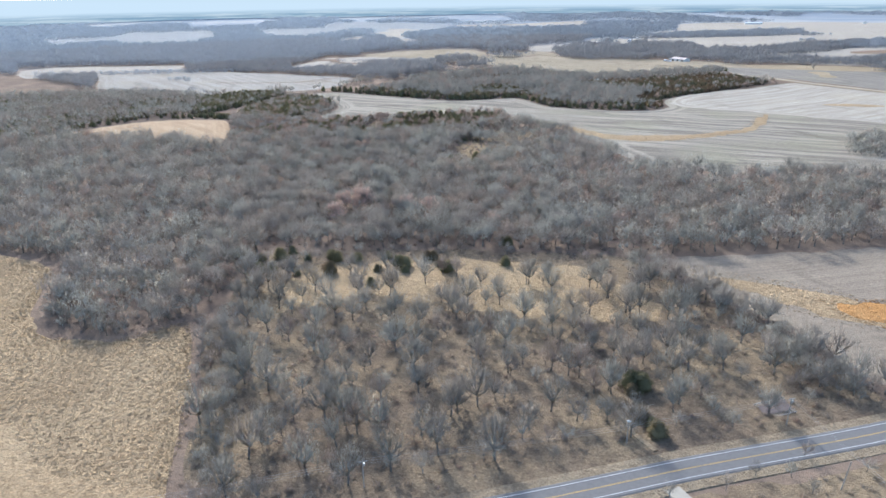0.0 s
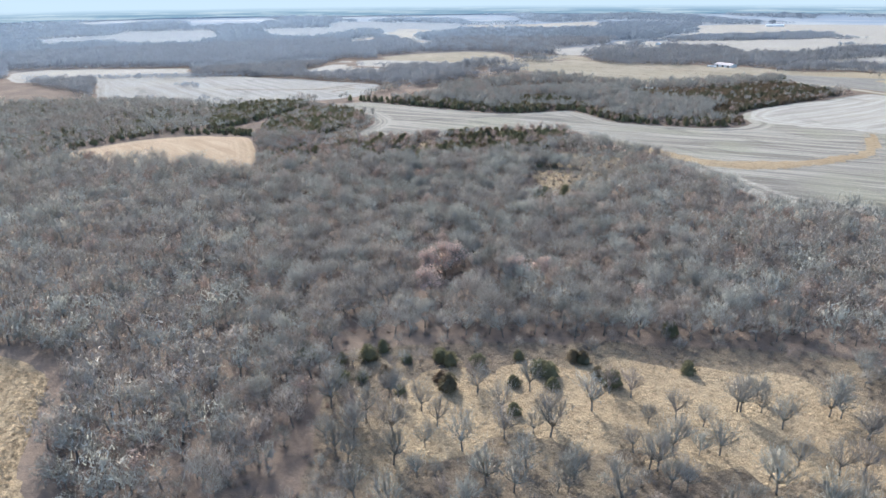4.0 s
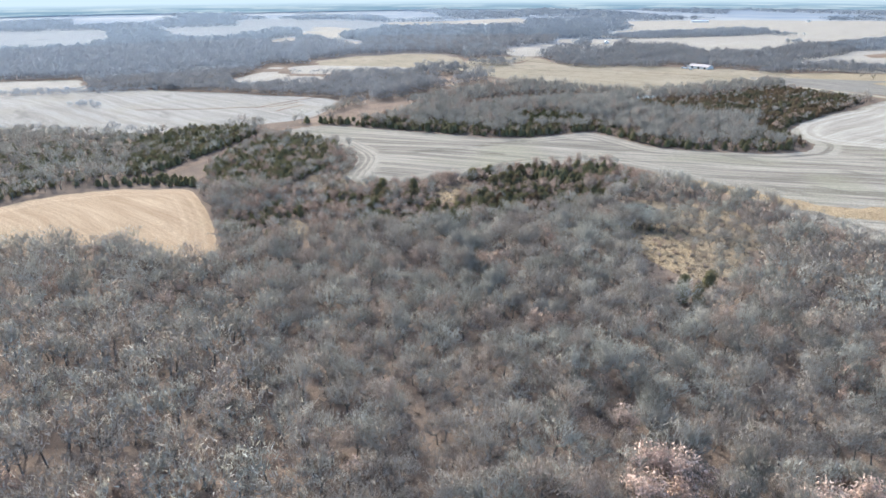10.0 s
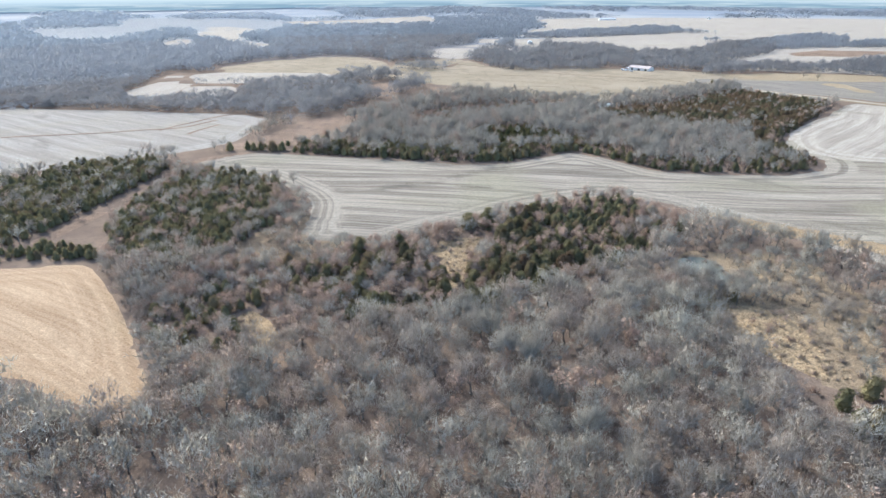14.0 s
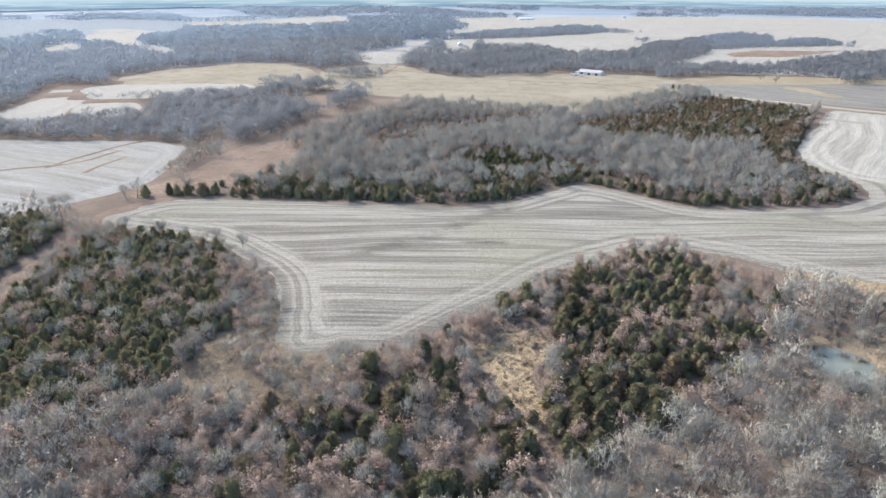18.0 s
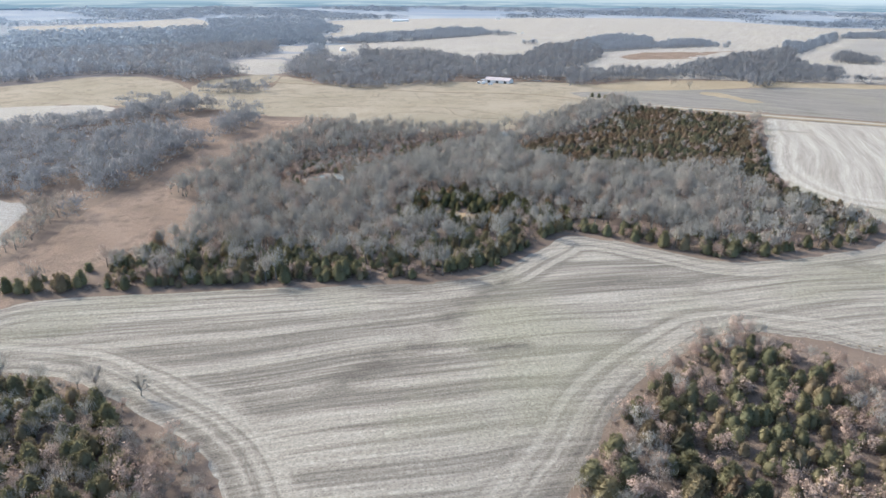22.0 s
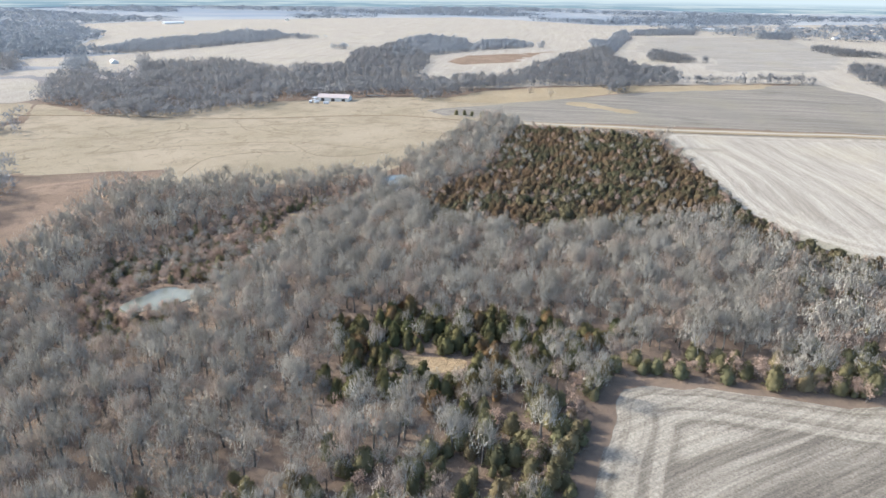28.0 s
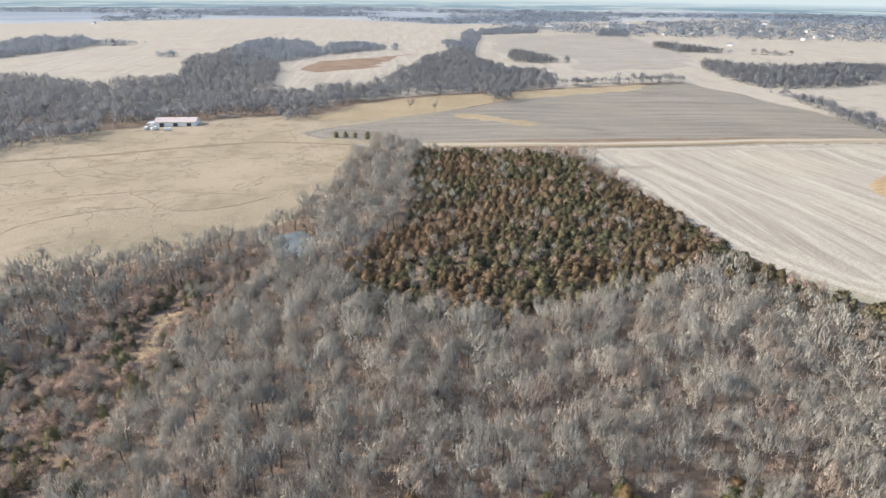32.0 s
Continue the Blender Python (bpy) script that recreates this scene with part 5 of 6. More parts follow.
FAR_FIELDS = [
    # the farthest western fields get the haze-coloured stubble
    (M_STUBBLE_HAZE, [(-2219, 1431), (-2295, 1596), (-2201, 1715), (-2375, 1929), (-2078, 2088), (-1893, 1922), (-1636, 1653), (-1498, 1427), (-1634, 1314), (-1812, 1389), (-1842, 1246)]),
    (M_STUBBLE_HAZE, [(-1962, 2175), (-1759, 2446), (-1599, 2364), (-1422, 2088), (-1341, 1722), (-1455, 1713)]),
    (M_STUBBLE_HAZE, [(-1963, 2657), (-1967, 2991), (-1746, 2880), (-1400, 2698), (-1249, 2385), (-1298, 2177), (-1590, 2200)]),
    (M_STUBBLE_F, [(-1531, 2504), (-1461, 2617), (-1116, 2248), (-1100, 2131), (-1141, 2091), (-1089, 1890), (-971, 1778), (-935, 1723), (-883, 1596), (-892, 1552), (-1001, 1694), (-1058,
     1757), (-1132, 1847), (-1192, 1845)]),
    (M_STUBBLE_F, [(-1193, 1708), (-1221, 1807), (-1220, 1867), (-1107, 1651), (-1101, 1573), (-1110, 1572)]),
    (M_STUBBLE_HAZE, [(-2045, 2889), (-1815, 2849), (-1677, 2984), (-1357, 2875), (-1114, 2244), (-1313, 2377), (-1493, 2435), (-1567, 2305), (-1577, 2173)]),
    (M_STUBBLE_F, [(-1345, 2844), (-1191, 2934), (-877, 3303), (-797, 3083), (-747, 2754), (-828, 2581), (-1057, 2507), (-1189, 2463)]),
    (M_STUBBLE_F, [(-1368, 833), (-1252, 911), (-1079, 993), (-1040, 968), (-945, 875), (-1056, 813), (-1172, 713)]),
    (M_STUBBLE_F, [(-480, 1641), (-503, 2002), (-454, 2003), (-439, 1794), (-392, 1692), (-405, 1856), (-394, 1972), (-341, 2005), (-351, 1779), (-376, 1647), (-453, 1718)]),
    (M_STUBBLE_F, [(-1227, 1746), (-1264, 1902), (-1200, 1855), (-1089, 1669), (-1095, 1576)]),
    (M_STUBBLE_F, [(-864, 1059), (-860, 1130), (-874, 1238), (-803, 1136), (-778, 1061), (-769, 983), (-790, 967)]),
    (M_STUBBLE_F, [(-592, 1659), (-507, 1770), (-477, 1700), (-467, 1566), (-484, 1513), (-540, 1514)]),
    (M_STUBBLE_F, [(-607, 1688), (-540, 1767), (-501, 1827), (-449, 1852), (-437, 1769), (-458, 1660), (-483, 1592), (-499, 1757), (-548, 1672)]),
    (M_STUBBLE_F, [(-507, 2005), (-406, 2013), (-275, 2032), (-340, 1872), (-361, 1685), (-406, 1689), (-409, 1814), (-449, 1862), (-502, 1846)]),
    (M_PASTURE, [(-595, 1408), (-572, 1475), (-486, 1536), (-471, 1468), (-518, 1344), (-580, 1331)]),
    (M_STUBBLE_F, [(-340, 2040), (-470, 2150), (-350, 2480), (-420, 3050), (5, 3220), (1010, 3150), (1190, 2500), (2565, 2225), (2650, 1570), (1200, 1000), (520, 900), (300, 942), (450, 1243), (150, 1360),
                   (-60, 1440), (-175, 1520), (-320, 1700)])]
FAR_WOODS = [CREEK_WEST, BELT_NORTH, CREEK_EAST, SPUR_NORTH, SPUR_EAST, ROW_EAST, BELT_FARM, COPSE_FARM, COPSE_FIELD, COPSE_PASTURE, TOWN_WOOD, TOWN_BELT, HEDGE_FAR, COPSE_TOWN, FARM_NE,
             [(1160, 2295), (2310, 2010), (2925, 1645), (1515, 1270), (1315, 1630), (1135, 1950)]]
MID_WOODS = [[(-640, 1120), (-592, 1156), (-564, 1189), (-530, 1218), (-529, 1204), (-566, 1214), (-601, 1206), (-660, 1180)], [(-522, 1090), (-508, 1077), (-495, 1103), (-480, 1144), (-477, 1124), (-494, 1174), (-513, 1148)],
             [(-566, 920), (-549, 954), (-544, 965), (-542, 1000), (-529, 1029), (-511, 1072), (-509, 1055), (-529, 1067), (-554, 1078), (-572, 1073), (-600, 1080), (-606, 980)], [(-650, 1270), (-622, 1293), (-597, 1308), (-597, 1291), (-640, 1262)]]
MID_FIELDS = [[(-851, 1073), (-867, 1139), (-902, 1247), (-873, 1261), (-847, 1186), (-814, 1113), (-760, 1019), (-774, 988), (-796, 989)],
              [(-814, 1113), (-774, 1124), (-737, 1133), (-700, 1054), (-719, 1028), (-760, 1019)],
              [(-867, 1230), (-838, 1268), (-752, 1280), (-646, 1280), (-620, 1191), (-702, 1171), (-777, 1145), (-813, 1140)],
              [(-870, 1333), (-831, 1436), (-777, 1486), (-745, 1533), (-675, 1519), (-617, 1450), (-591, 1408), (-559, 1246), (-620, 1245), (-689, 1276), (-757, 1258), (-814, 1228)],
              [(-640, 1100), (-600, 1150), (-530, 1200), (-473, 1149), (-420, 1174), (-384, 1150), (-433, 1093), (-471, 1065), (-500, 1020), (-513, 971), (-524, 944), (-545, 936), (-549, 954), (-544, 965), (-542, 1000), (-529, 1029), (-511, 1072),
               (-530, 1112), (-583, 1112)]]
for poly, mt in zip(MID_FIELDS, (M_STUBBLE_F, M_STUBBLE_F, M_STUBBLE_F, M_PASTURE, M_BROWN)):
    drape("field", poly, mt, 0.45, 30, "pale narrow field between wooded draws", "field", 15, 3.0)
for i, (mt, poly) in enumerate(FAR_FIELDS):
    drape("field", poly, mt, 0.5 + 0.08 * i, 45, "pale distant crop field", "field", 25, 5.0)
FAR_FIELDS = [p for _, p in FAR_FIELDS]

for poly, mt, lab in (([(109, 1724), (246, 1798), (367, 1803), (496, 1805), (384, 1710), (223, 1585), (126, 1607), (75, 1631)], M_BROWN, "light brown fallow field between tree belts"),
                      ([(470, 1645), (890, 2040), (1315, 1885), (870, 1410), (605, 1280), (415, 1360), (400, 1440), (560, 1515), (555, 1645)], M_STUBBLE_W, "pale striped crop field before the village"),
                      ([(285, 1310), (430, 1270), (370, 1235), (270, 1300)], M_VERGE_TAN, "bright tan strip of grass")):
    drape("field", poly, mt, 1.9, 40, lab, "field", 25, 4.0)

NEAR_OPEN = [MAIN_FIELD, WEST_FIELD, TAN_FIELD, SW_FIELD, SAVANNA, EAST_FIELD, BROWN_MEADOW, WEST_BAND, CEDAR_STRIP, LANE, PASTURE, DARK_FIELD, TAN_NORTH, WOODS, WOOD_A, HILL_WEST, BRANCH_WOODS]
r2 = np.random.RandomState(9)
fx, fy, fs_ = [], [], []
rad = 480.0
while rad < 4150:
    cell = float(np.clip(rad / 110, 9.5, 13) if rad < 1700 else rad / 88)
    ang = np.arange(radians(0), radians(166), cell * 0.8 / rad)
    a = ang + r2.uniform(-0.5, 0.5, len(ang)) * cell / rad
    q = rad + r2.uniform(-0.5, 0.5, len(ang)) * cell
    fx.append(-250 + q * np.cos(a))
    fy.append(500 + q * np.sin(a))
    fs_.append(np.full(len(ang), cell))
    rad += cell * (0.8 if rad < 2000 else 1.0)
fx, fy, fs_ = np.concatenate(fx), np.concatenate(fy), np.concatenate(fs_)
open_ = np.zeros(len(fx), bool)
for p in NEAR_OPEN + FAR_FIELDS + MID_FIELDS:
    open_ |= inside(p, fx, fy)
dist_ = np.hypot(fx + 250, fy - 500)
patch = np.sin(fx * 0.0031 + 1.0) * np.sin(fy * 0.0037 + 0.6) + 0.6 * np.sin(fx * 0.0083 + fy * 0.006)
open_ |= ((dist_ > 2700) & (patch > -0.15)) | (dist_ > 3900)
open_ |= (fx > 300) & (fy < 900)
open_ |= (edge_distance(WOOD_A, fx, fy) < 14) & (fx > -420)
open_ |= edge_distance(MAIN_FIELD, fx, fy) < 14
open_ |= inside([(-612, 500), (-612, 780), (-540, 780), (-540, 500)], fx, fy)
open_ |= inside([(-60, 1000), (20, 1085), (-50, 1230), (-115, 1235), (-20, 1090)], fx, fy) | inside([(-450, 1075), (-380, 1095), (-375, 1185), (-490, 1180)], fx, fy)
open_ |= inside([(-180, 1330), (-80, 1260), (340, 930), (560, 760), (480, 640), (180, 900), (0, 1040), (-60, 1130), (-110, 1180)], fx, fy)
for p in MID_FIELDS:
    open_ |= edge_distance(p, fx, fy) < 8
for p in MID_WOODS:
    open_ &= ~inside(p, fx, fy)
for p in FAR_WOODS[:-1]:
    open_ |= inside(p, fx, fy) | (edge_distance(p, fx, fy) < 6)
open_ &= ~(inside(FAR_WOODS[-1], fx, fy) & (r2.rand(len(fx)) < 0.4))
keep = ~open_
fx, fy, fs_, dist_ = fx[keep], fy[keep], fs_[keep], dist_[keep]
tall_ = np.clip(12.0 / fs_, 0.2, 1.25) * r2.uniform(0.75, 1.2, len(fx)) * np.where((dist_ < 950) & (fx < -600), 0.7, 1.0)
wide_ = fs_ * r2.uniform(1.1, 1.75, len(fx))
# farther and more western tiers take the woods colours with more haze in them
for lo, hi, west, mt, lab, kit in ((0, 900, False, M_HAZEWOOD, "bare grey woods along a creek", FINE_CLUMPS), (900, 1500, False, M_HAZEWOOD, "bare grey tree belts between fields", CLUMPS),
                                   (1500, 9000, False, M_HAZEWOOD2, "woods toward the skyline, coloured with distance haze", STANDS), (0, 900, True, M_HAZEWOOD, "bare woods along western draws", FINE_CLUMPS),
                                   (900, 1500, True, M_HAZEWOOD_W, "bare woods in a wide western valley", CLUMPS), (1500, 9000, True, M_HAZEWOOD2_W, "woods beyond the valley, coloured with blue haze", STANDS)):
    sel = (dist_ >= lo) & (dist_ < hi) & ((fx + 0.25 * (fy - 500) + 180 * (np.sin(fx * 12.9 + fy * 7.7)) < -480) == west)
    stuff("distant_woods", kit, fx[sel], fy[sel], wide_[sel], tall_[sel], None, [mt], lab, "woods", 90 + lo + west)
for i, p in enumerate(FAR_WOODS[:-1]):
    bx, by = scatter(p, 8.4, 910 + i, (), 0.6)
    wide_ = r2.uniform(9.0, 14.0, len(bx))
    stuff("tree_belt", BELT_TREES, bx, by, wide_, r2.uniform(9.0, 17.0, len(bx)) * (1 + 0.25 * np.sin(bx * 0.05) * np.sin(by * 0.04)) / wide_, None, [M_HAZEWOOD if by.mean() < 1650 else M_HAZEWOOD_W], "belt of bare grey trees between distant fields", "woods", 930 + i)
for p, sd, lab in (([(-1088, 802), (-1027, 838), (-959, 868), (-883, 924), (-833, 971), (-757, 999), (-767, 1016), (-910, 957), (-994, 904), (-1061, 869), (-1115, 825)], 951, "thin row of bare trees beyond a crop field"),
                   ([(-886, 783), (-846, 791), (-871, 818), (-896, 798)], 952, "small copse left in a crop field")):
    bx, by = scatter(p, 7.5, sd, (), 0.6)
    wide_ = r2.uniform(5.0, 9.0, len(bx))
    stuff("tree_belt", BELT_TREES, bx, by, wide_, r2.uniform(4.0, 8.5, len(bx)) / wide_, None, [M_HAZEWOOD_W], lab, "woods", sd)


def backdrop():
    n = 120
    a = np.arange(n) * 2 * np.pi / n
    v, f = [], []
    for z in (-40.0, 40.0, 122.0):
        v += [(-250 + 4190 * math.cos(t), 500 + 4190 * math.sin(t), z) for t in a]
    for k_ in range(2):
        f += [(k_ * n + i, k_ * n + (i + 1) % n, (k_ + 1) * n + (i + 1) % n, (k_ + 1) * n + i) for i in range(n)]
    me = bpy.data.meshes.new("backdrop")
    me.from_pydata(v, [], f)
    k = Mat("far_haze_glow", 1.0, 0.0)
    sep = k.n("ShaderNodeSeparateXYZ")
    k.link(k.pos, sep.inputs[0])
    # streaks of hazy far land are painted as emission, so the ring glows
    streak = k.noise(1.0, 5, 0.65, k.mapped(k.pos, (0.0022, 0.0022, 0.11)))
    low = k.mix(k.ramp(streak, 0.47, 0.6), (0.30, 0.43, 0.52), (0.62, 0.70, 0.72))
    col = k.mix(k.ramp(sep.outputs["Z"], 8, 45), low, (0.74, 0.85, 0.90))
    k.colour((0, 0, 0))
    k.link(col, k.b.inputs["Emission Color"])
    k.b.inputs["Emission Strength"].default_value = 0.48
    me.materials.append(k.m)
    ob = tagged(new("backdrop", me), "glowing backdrop of pale blue far haze under the sky", "backdrop", kind="structure")


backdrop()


# ---- roads ----
def ribbon(name, line, width, lift, material, label, category="road", step=6.0, side=0.0, kind="structure"):
    """A strip that follows a line over the terrain."""
    p = []
    for a, b in zip(line, line[1:]):
        n = max(1, int(math.dist(a, b) / step))
        p += [(a[0] + (b[0] - a[0]) * i / n, a[1] + (b[1] - a[1]) * i / n) for i in range(n)]
    p.append(line[-1])
    p = np.array(p)
    t = np.gradient(p, axis=0)
    t /= np.linalg.norm(t, axis=1, keepdims=True)
    nrm = np.stack([-t[:, 1], t[:, 0]], 1)
    mid = p + nrm * side
    zc = height(p[:, 0], p[:, 1]) + lift
    v = []
    skirt = 1.5 if lift > 0.5 and width > 1.0 else 0.3
    for off, drop in ((width / 2 + skirt, lift - 0.1), (width / 2, 0.0), (-width / 2, 0.0), (-width / 2 - skirt, lift - 0.1)) if width > 0.5 else ((width / 2, 0.0), (-width / 2, 0.0)):
        v += [(*q, z) for q, z in zip((mid + nrm * off).tolist(), (zc - drop).tolist())]
    n = len(p)
    me = bpy.data.meshes.new(name)
    me.from_pydata(v, [], [(k * n + i, k * n + i + n, k * n + i + 1 + n, k * n + i + 1) for k in range(len(v) // n - 1) for i in range(n - 1)])
    me.materials.append(material)
    return tagged(new(name, me), label, category, kind=kind)


ROAD = [(-220, -22), (-39, 138), (-8, 166), (44, 211), (300, 432)]
M_ASPHALT = plain_mat("asphalt", (0.14, 0.134, 0.128), (0.18, 0.173, 0.165), 0.8, 0.9)
M_WHITE = plain_mat("road_white", (0.72, 0.72, 0.70), (0.6, 0.6, 0.58), 1.5)
M_YELLOW = plain_mat("road_yellow", (0.60, 0.40, 0.12), (0.52, 0.34, 0.10), 1.5)
M_VERGE = ground_mat("mown_verge", (0.32, 0.26, 0.18), (0.27, 0.215, 0.15), (0.21, 0.165, 0.118))
M_GRAVEL = plain_mat("pale_gravel", (0.42, 0.38, 0.31), (0.35, 0.315, 0.255), 0.5, 0.95)
ribbon("verge", ROAD, 16.0, 0.45, M_VERGE, "mown tan grass verge beside the road", "verge")
ribbon("road", ROAD, 8.6, 0.60, M_ASPHALT, "two lane grey asphalt country road")
for s in (3.45, -3.45):
    ribbon("road_line", ROAD, 0.16, 0.62, M_WHITE, "white painted edge line", "road line", side=s)
for s in (0.14, -0.14):
    ribbon("road_line", ROAD, 0.13, 0.62, M_YELLOW, "double yellow centre line", "road line", side=s)
ribbon("lane", [(-560, 1470), (-330, 1345), (-160, 1285), (-92, 1210)], 3.0, 0.55, M_VERGE, "faint grassy lane along the pasture", "lane")
ribbon("gravel_road", [(-110, 1226), (-92, 1210), (20, 1110), (208, 964), (520, 720)], 4.6, 0.62, M_GRAVEL, "pale gravel country road between fields")
ribbon("verge", [(-100, 1217), (20, 1110), (208, 964), (520, 720)], 13.0, 0.52, M_VERGE_TAN, "tan grass verges along the gravel road", "verge")


# ---- built things ----
def box_bm(bm, x0, y0, z0, x1, y1, z1):
    vs = [bm.verts.new(p) for p in ((x0, y0, z0), (x1, y0, z0), (x1, y1, z0), (x0, y1, z0), (x0, y0, z1), (x1, y0, z1), (x1, y1, z1), (x0, y1, z1))]
    for q in ((3, 2, 1, 0), (4, 5, 6, 7), (0, 1, 5, 4), (1, 2, 6, 5), (2, 3, 7, 6), (3, 0, 4, 7)):
        bm.faces.new([vs[i] for i in q])


def part(name, bm, material, parent, label=""):
    me = bpy.data.meshes.new(name)
    bmesh.ops.recalc_face_normals(bm, faces=bm.faces)
    bm.to_mesh(me)
    bm.free()
    me.materials.append(material)
    ob = new(name, me)
    ob.parent = parent
    return tagged(ob, label)


def boxes(*sizes):
    bm = bmesh.new()
    for s in sizes:
        box_bm(bm, *s)
    return bm


def gable(w, d, z0, z1, over=0.4, thick=0.25):
    """A gabled roof of two thick slopes, ridge along x."""
    bm = bmesh.new()
    for s in (1, -1):
        p = [(-w / 2 - over, 0, z1), (w / 2 + over, 0, z1), (w / 2 + over, s * (d / 2 + over), z0 - 0.2), (-w / 2 - over, s * (d / 2 + over), z0 - 0.2)]
        lo = [bm.verts.new(v) for v in p]
        hi = [bm.verts.new((v[0], v[1], v[2] + thick)) for v in p]
        bm.faces.new(lo[::-1])
        bm.faces.new(hi)
        for i in range(4):
            bm.faces.new((lo[i], lo[(i + 1) % 4], hi[(i + 1) % 4], hi[i]))
    return bm


def gable_wall(w, d, z0, z1):
    """House walls with gable ends."""
    bm = bmesh.new()
    v = [bm.verts.new(p) for p in ((-w / 2, -d / 2, 0), (w / 2, -d / 2, 0), (w / 2, d / 2, 0), (-w / 2, d / 2, 0), (-w / 2, -d / 2, z0), (w / 2, -d / 2, z0), (w / 2, d / 2, z0), (-w / 2, d / 2, z0),
                                   (-w / 2, 0, z1 - 0.05), (w / 2, 0, z1 - 0.05))]
    for q in ((0, 1, 5, 4), (2, 3, 7, 6), (1, 2, 6, 9, 5), (3, 0, 4, 8, 7), (0, 3, 2, 1)):
        bm.faces.new([v[i] for i in q])
    return bm


M_SIDING = plain_mat("white_siding", (0.74, 0.74, 0.72), (0.66, 0.66, 0.64), 0.6, 0.6)
M_ROOF_TAN = plain_mat("weathered_metal_roof", (0.48, 0.40, 0.37), (0.55, 0.47, 0.43), 0.3, 0.55)
M_ROOF_GREY = plain_mat("grey_roof", (0.20, 0.20, 0.21), (0.28, 0.28, 0.28), 0.5, 0.8)
M_ROOF_WHITE = plain_mat("white_metal_roof", (0.76, 0.77, 0.78), (0.68, 0.69, 0.70), 0.3, 0.5)
M_DARK = plain_mat("dark_opening", (0.04, 0.042, 0.045), (0.06, 0.06, 0.06), 1.0, 0.5)
M_POLE = plain_mat("weathered_pole_wood", (0.42, 0.38, 0.33), (0.33, 0.29, 0.25), 3.0, 0.9)
M_STEEL = plain_mat("galvanised_metal", (0.62, 0.62, 0.61), (0.5, 0.5, 0.49), 2.0, 0.45, 0.6)
M_RUST = plain_mat("rusted_roof_sheet", (0.13, 0.10, 0.088), (0.20, 0.16, 0.14), 0.8, 0.8)
M_BOARD = plain_mat("grey_weathered_board", (0.50, 0.48, 0.45), (0.38, 0.36, 0.33), 1.5, 0.9)
M_PALE_LOG = plain_mat("bleached_wood", (0.66, 0.62, 0.55), (0.55, 0.5, 0.43), 1.5, 0.85)
M_CONCRETE = plain_mat("pale_concrete", (0.55, 0.54, 0.51), (0.47, 0.46, 0.43), 0.8, 0.9)


def put(root, x, y, turn=0.0, s=1.0, up=0.0):
    root.matrix_basis = Matrix.LocRotScale((x, y, float(height(x, y)) + up), Euler((0, 0, radians(turn))), (s, s, s))
    return root


# long barn by the pasture
barn = tagged(new("barn"), "long white metal barn with a pale weathered roof", "barn")
part("wall", gable_wall(36, 15, 4.2, 7.0), M_SIDING, barn)
part("roof", gable(36, 15, 4.2, 7.0, 0.6), M_ROOF_TAN, barn, "pale pinkish grey metal roof")
for x_ in (-12, 0, 12):
    part("door", boxes((x_ - 2, -7.62, 0, x_ + 2, -7.5, 3.4)), M_DARK, barn, "dark open barn doorway")
part("lean_to", boxes((-26, -5, 0, -18.1, 5, 0.3), (-26, -5, 2.6, -18.1, 5, 2.9), (-26, -5, 0.3, -25.7, -4.7, 2.6), (-26, 4.7, 0.3, -25.7, 5, 2.6)), M_ROOF_WHITE, barn, "low white open lean-to shed")
put(barn, -182, 1398, -38)
for (x_, y_, a_) in ((-206, 1392, 20), (-211, 1398, 60), (-199, 1380, -30)):
    tr_ = tagged(new("stock_trailer"), "small white livestock trailer beside the barn", "trailer", "trailers by the barn")
    part("body", boxes((-3, -1.1, 0.6, 3, 1.1, 2.6)), M_ROOF_WHITE, tr_)
    for sx_ in (-1.5, 1.5):
        for sy_ in (-1.0, 1.0):
            bm = bmesh.new()
            bmesh.ops.create_cone(bm, cap_ends=True, segments=10, radius1=0.4, radius2=0.4, depth=0.25, matrix=Matrix.Translation((sx_, sy_, 0.4)) @ Matrix.Rotation(radians(90), 4, "X"))
            part("wheel", bm, M_DARK, tr_)
    put(tr_, x_, y_, a_, 1.0, 0.25)
rk = tagged(new("feed_bunk"), "long low feed bunk in the pasture", "feed bunk")
part("trough", boxes((-11, -0.6, 0, 11, 0.6, 0.25), (-11, -0.6, 0.25, 11, -0.45, 0.8), (-11, 0.45, 0.25, 11, 0.6, 0.8)), M_CONCRETE, rk)
put(rk, -128, 1408, -35, 1.0, 0.25)


# farmhouses, and the village beyond the fields
def house_kind(w, d, h, roof, wall, label):
    root = tagged(new("house"), label, "house", "houses of the village")
    part("wall", gable_wall(w, d, h, h + d * 0.32), wall, root)
    part("roof", gable(w, d, h, h + d * 0.32), roof, root)
    for x_ in (-w * 0.3, 0.0, w * 0.3):
        part("window", boxes((x_ - 0.6, -d / 2 - 0.06, 1.0, x_ + 0.6, -d / 2 - 0.01, 2.2)), M_DARK, root)
    part("chimney", boxes((w * 0.2, 0.4, h, w * 0.2 + 0.8, 1.2, h + d * 0.32 + 1.0)), M_CONCRETE, root)
    return root


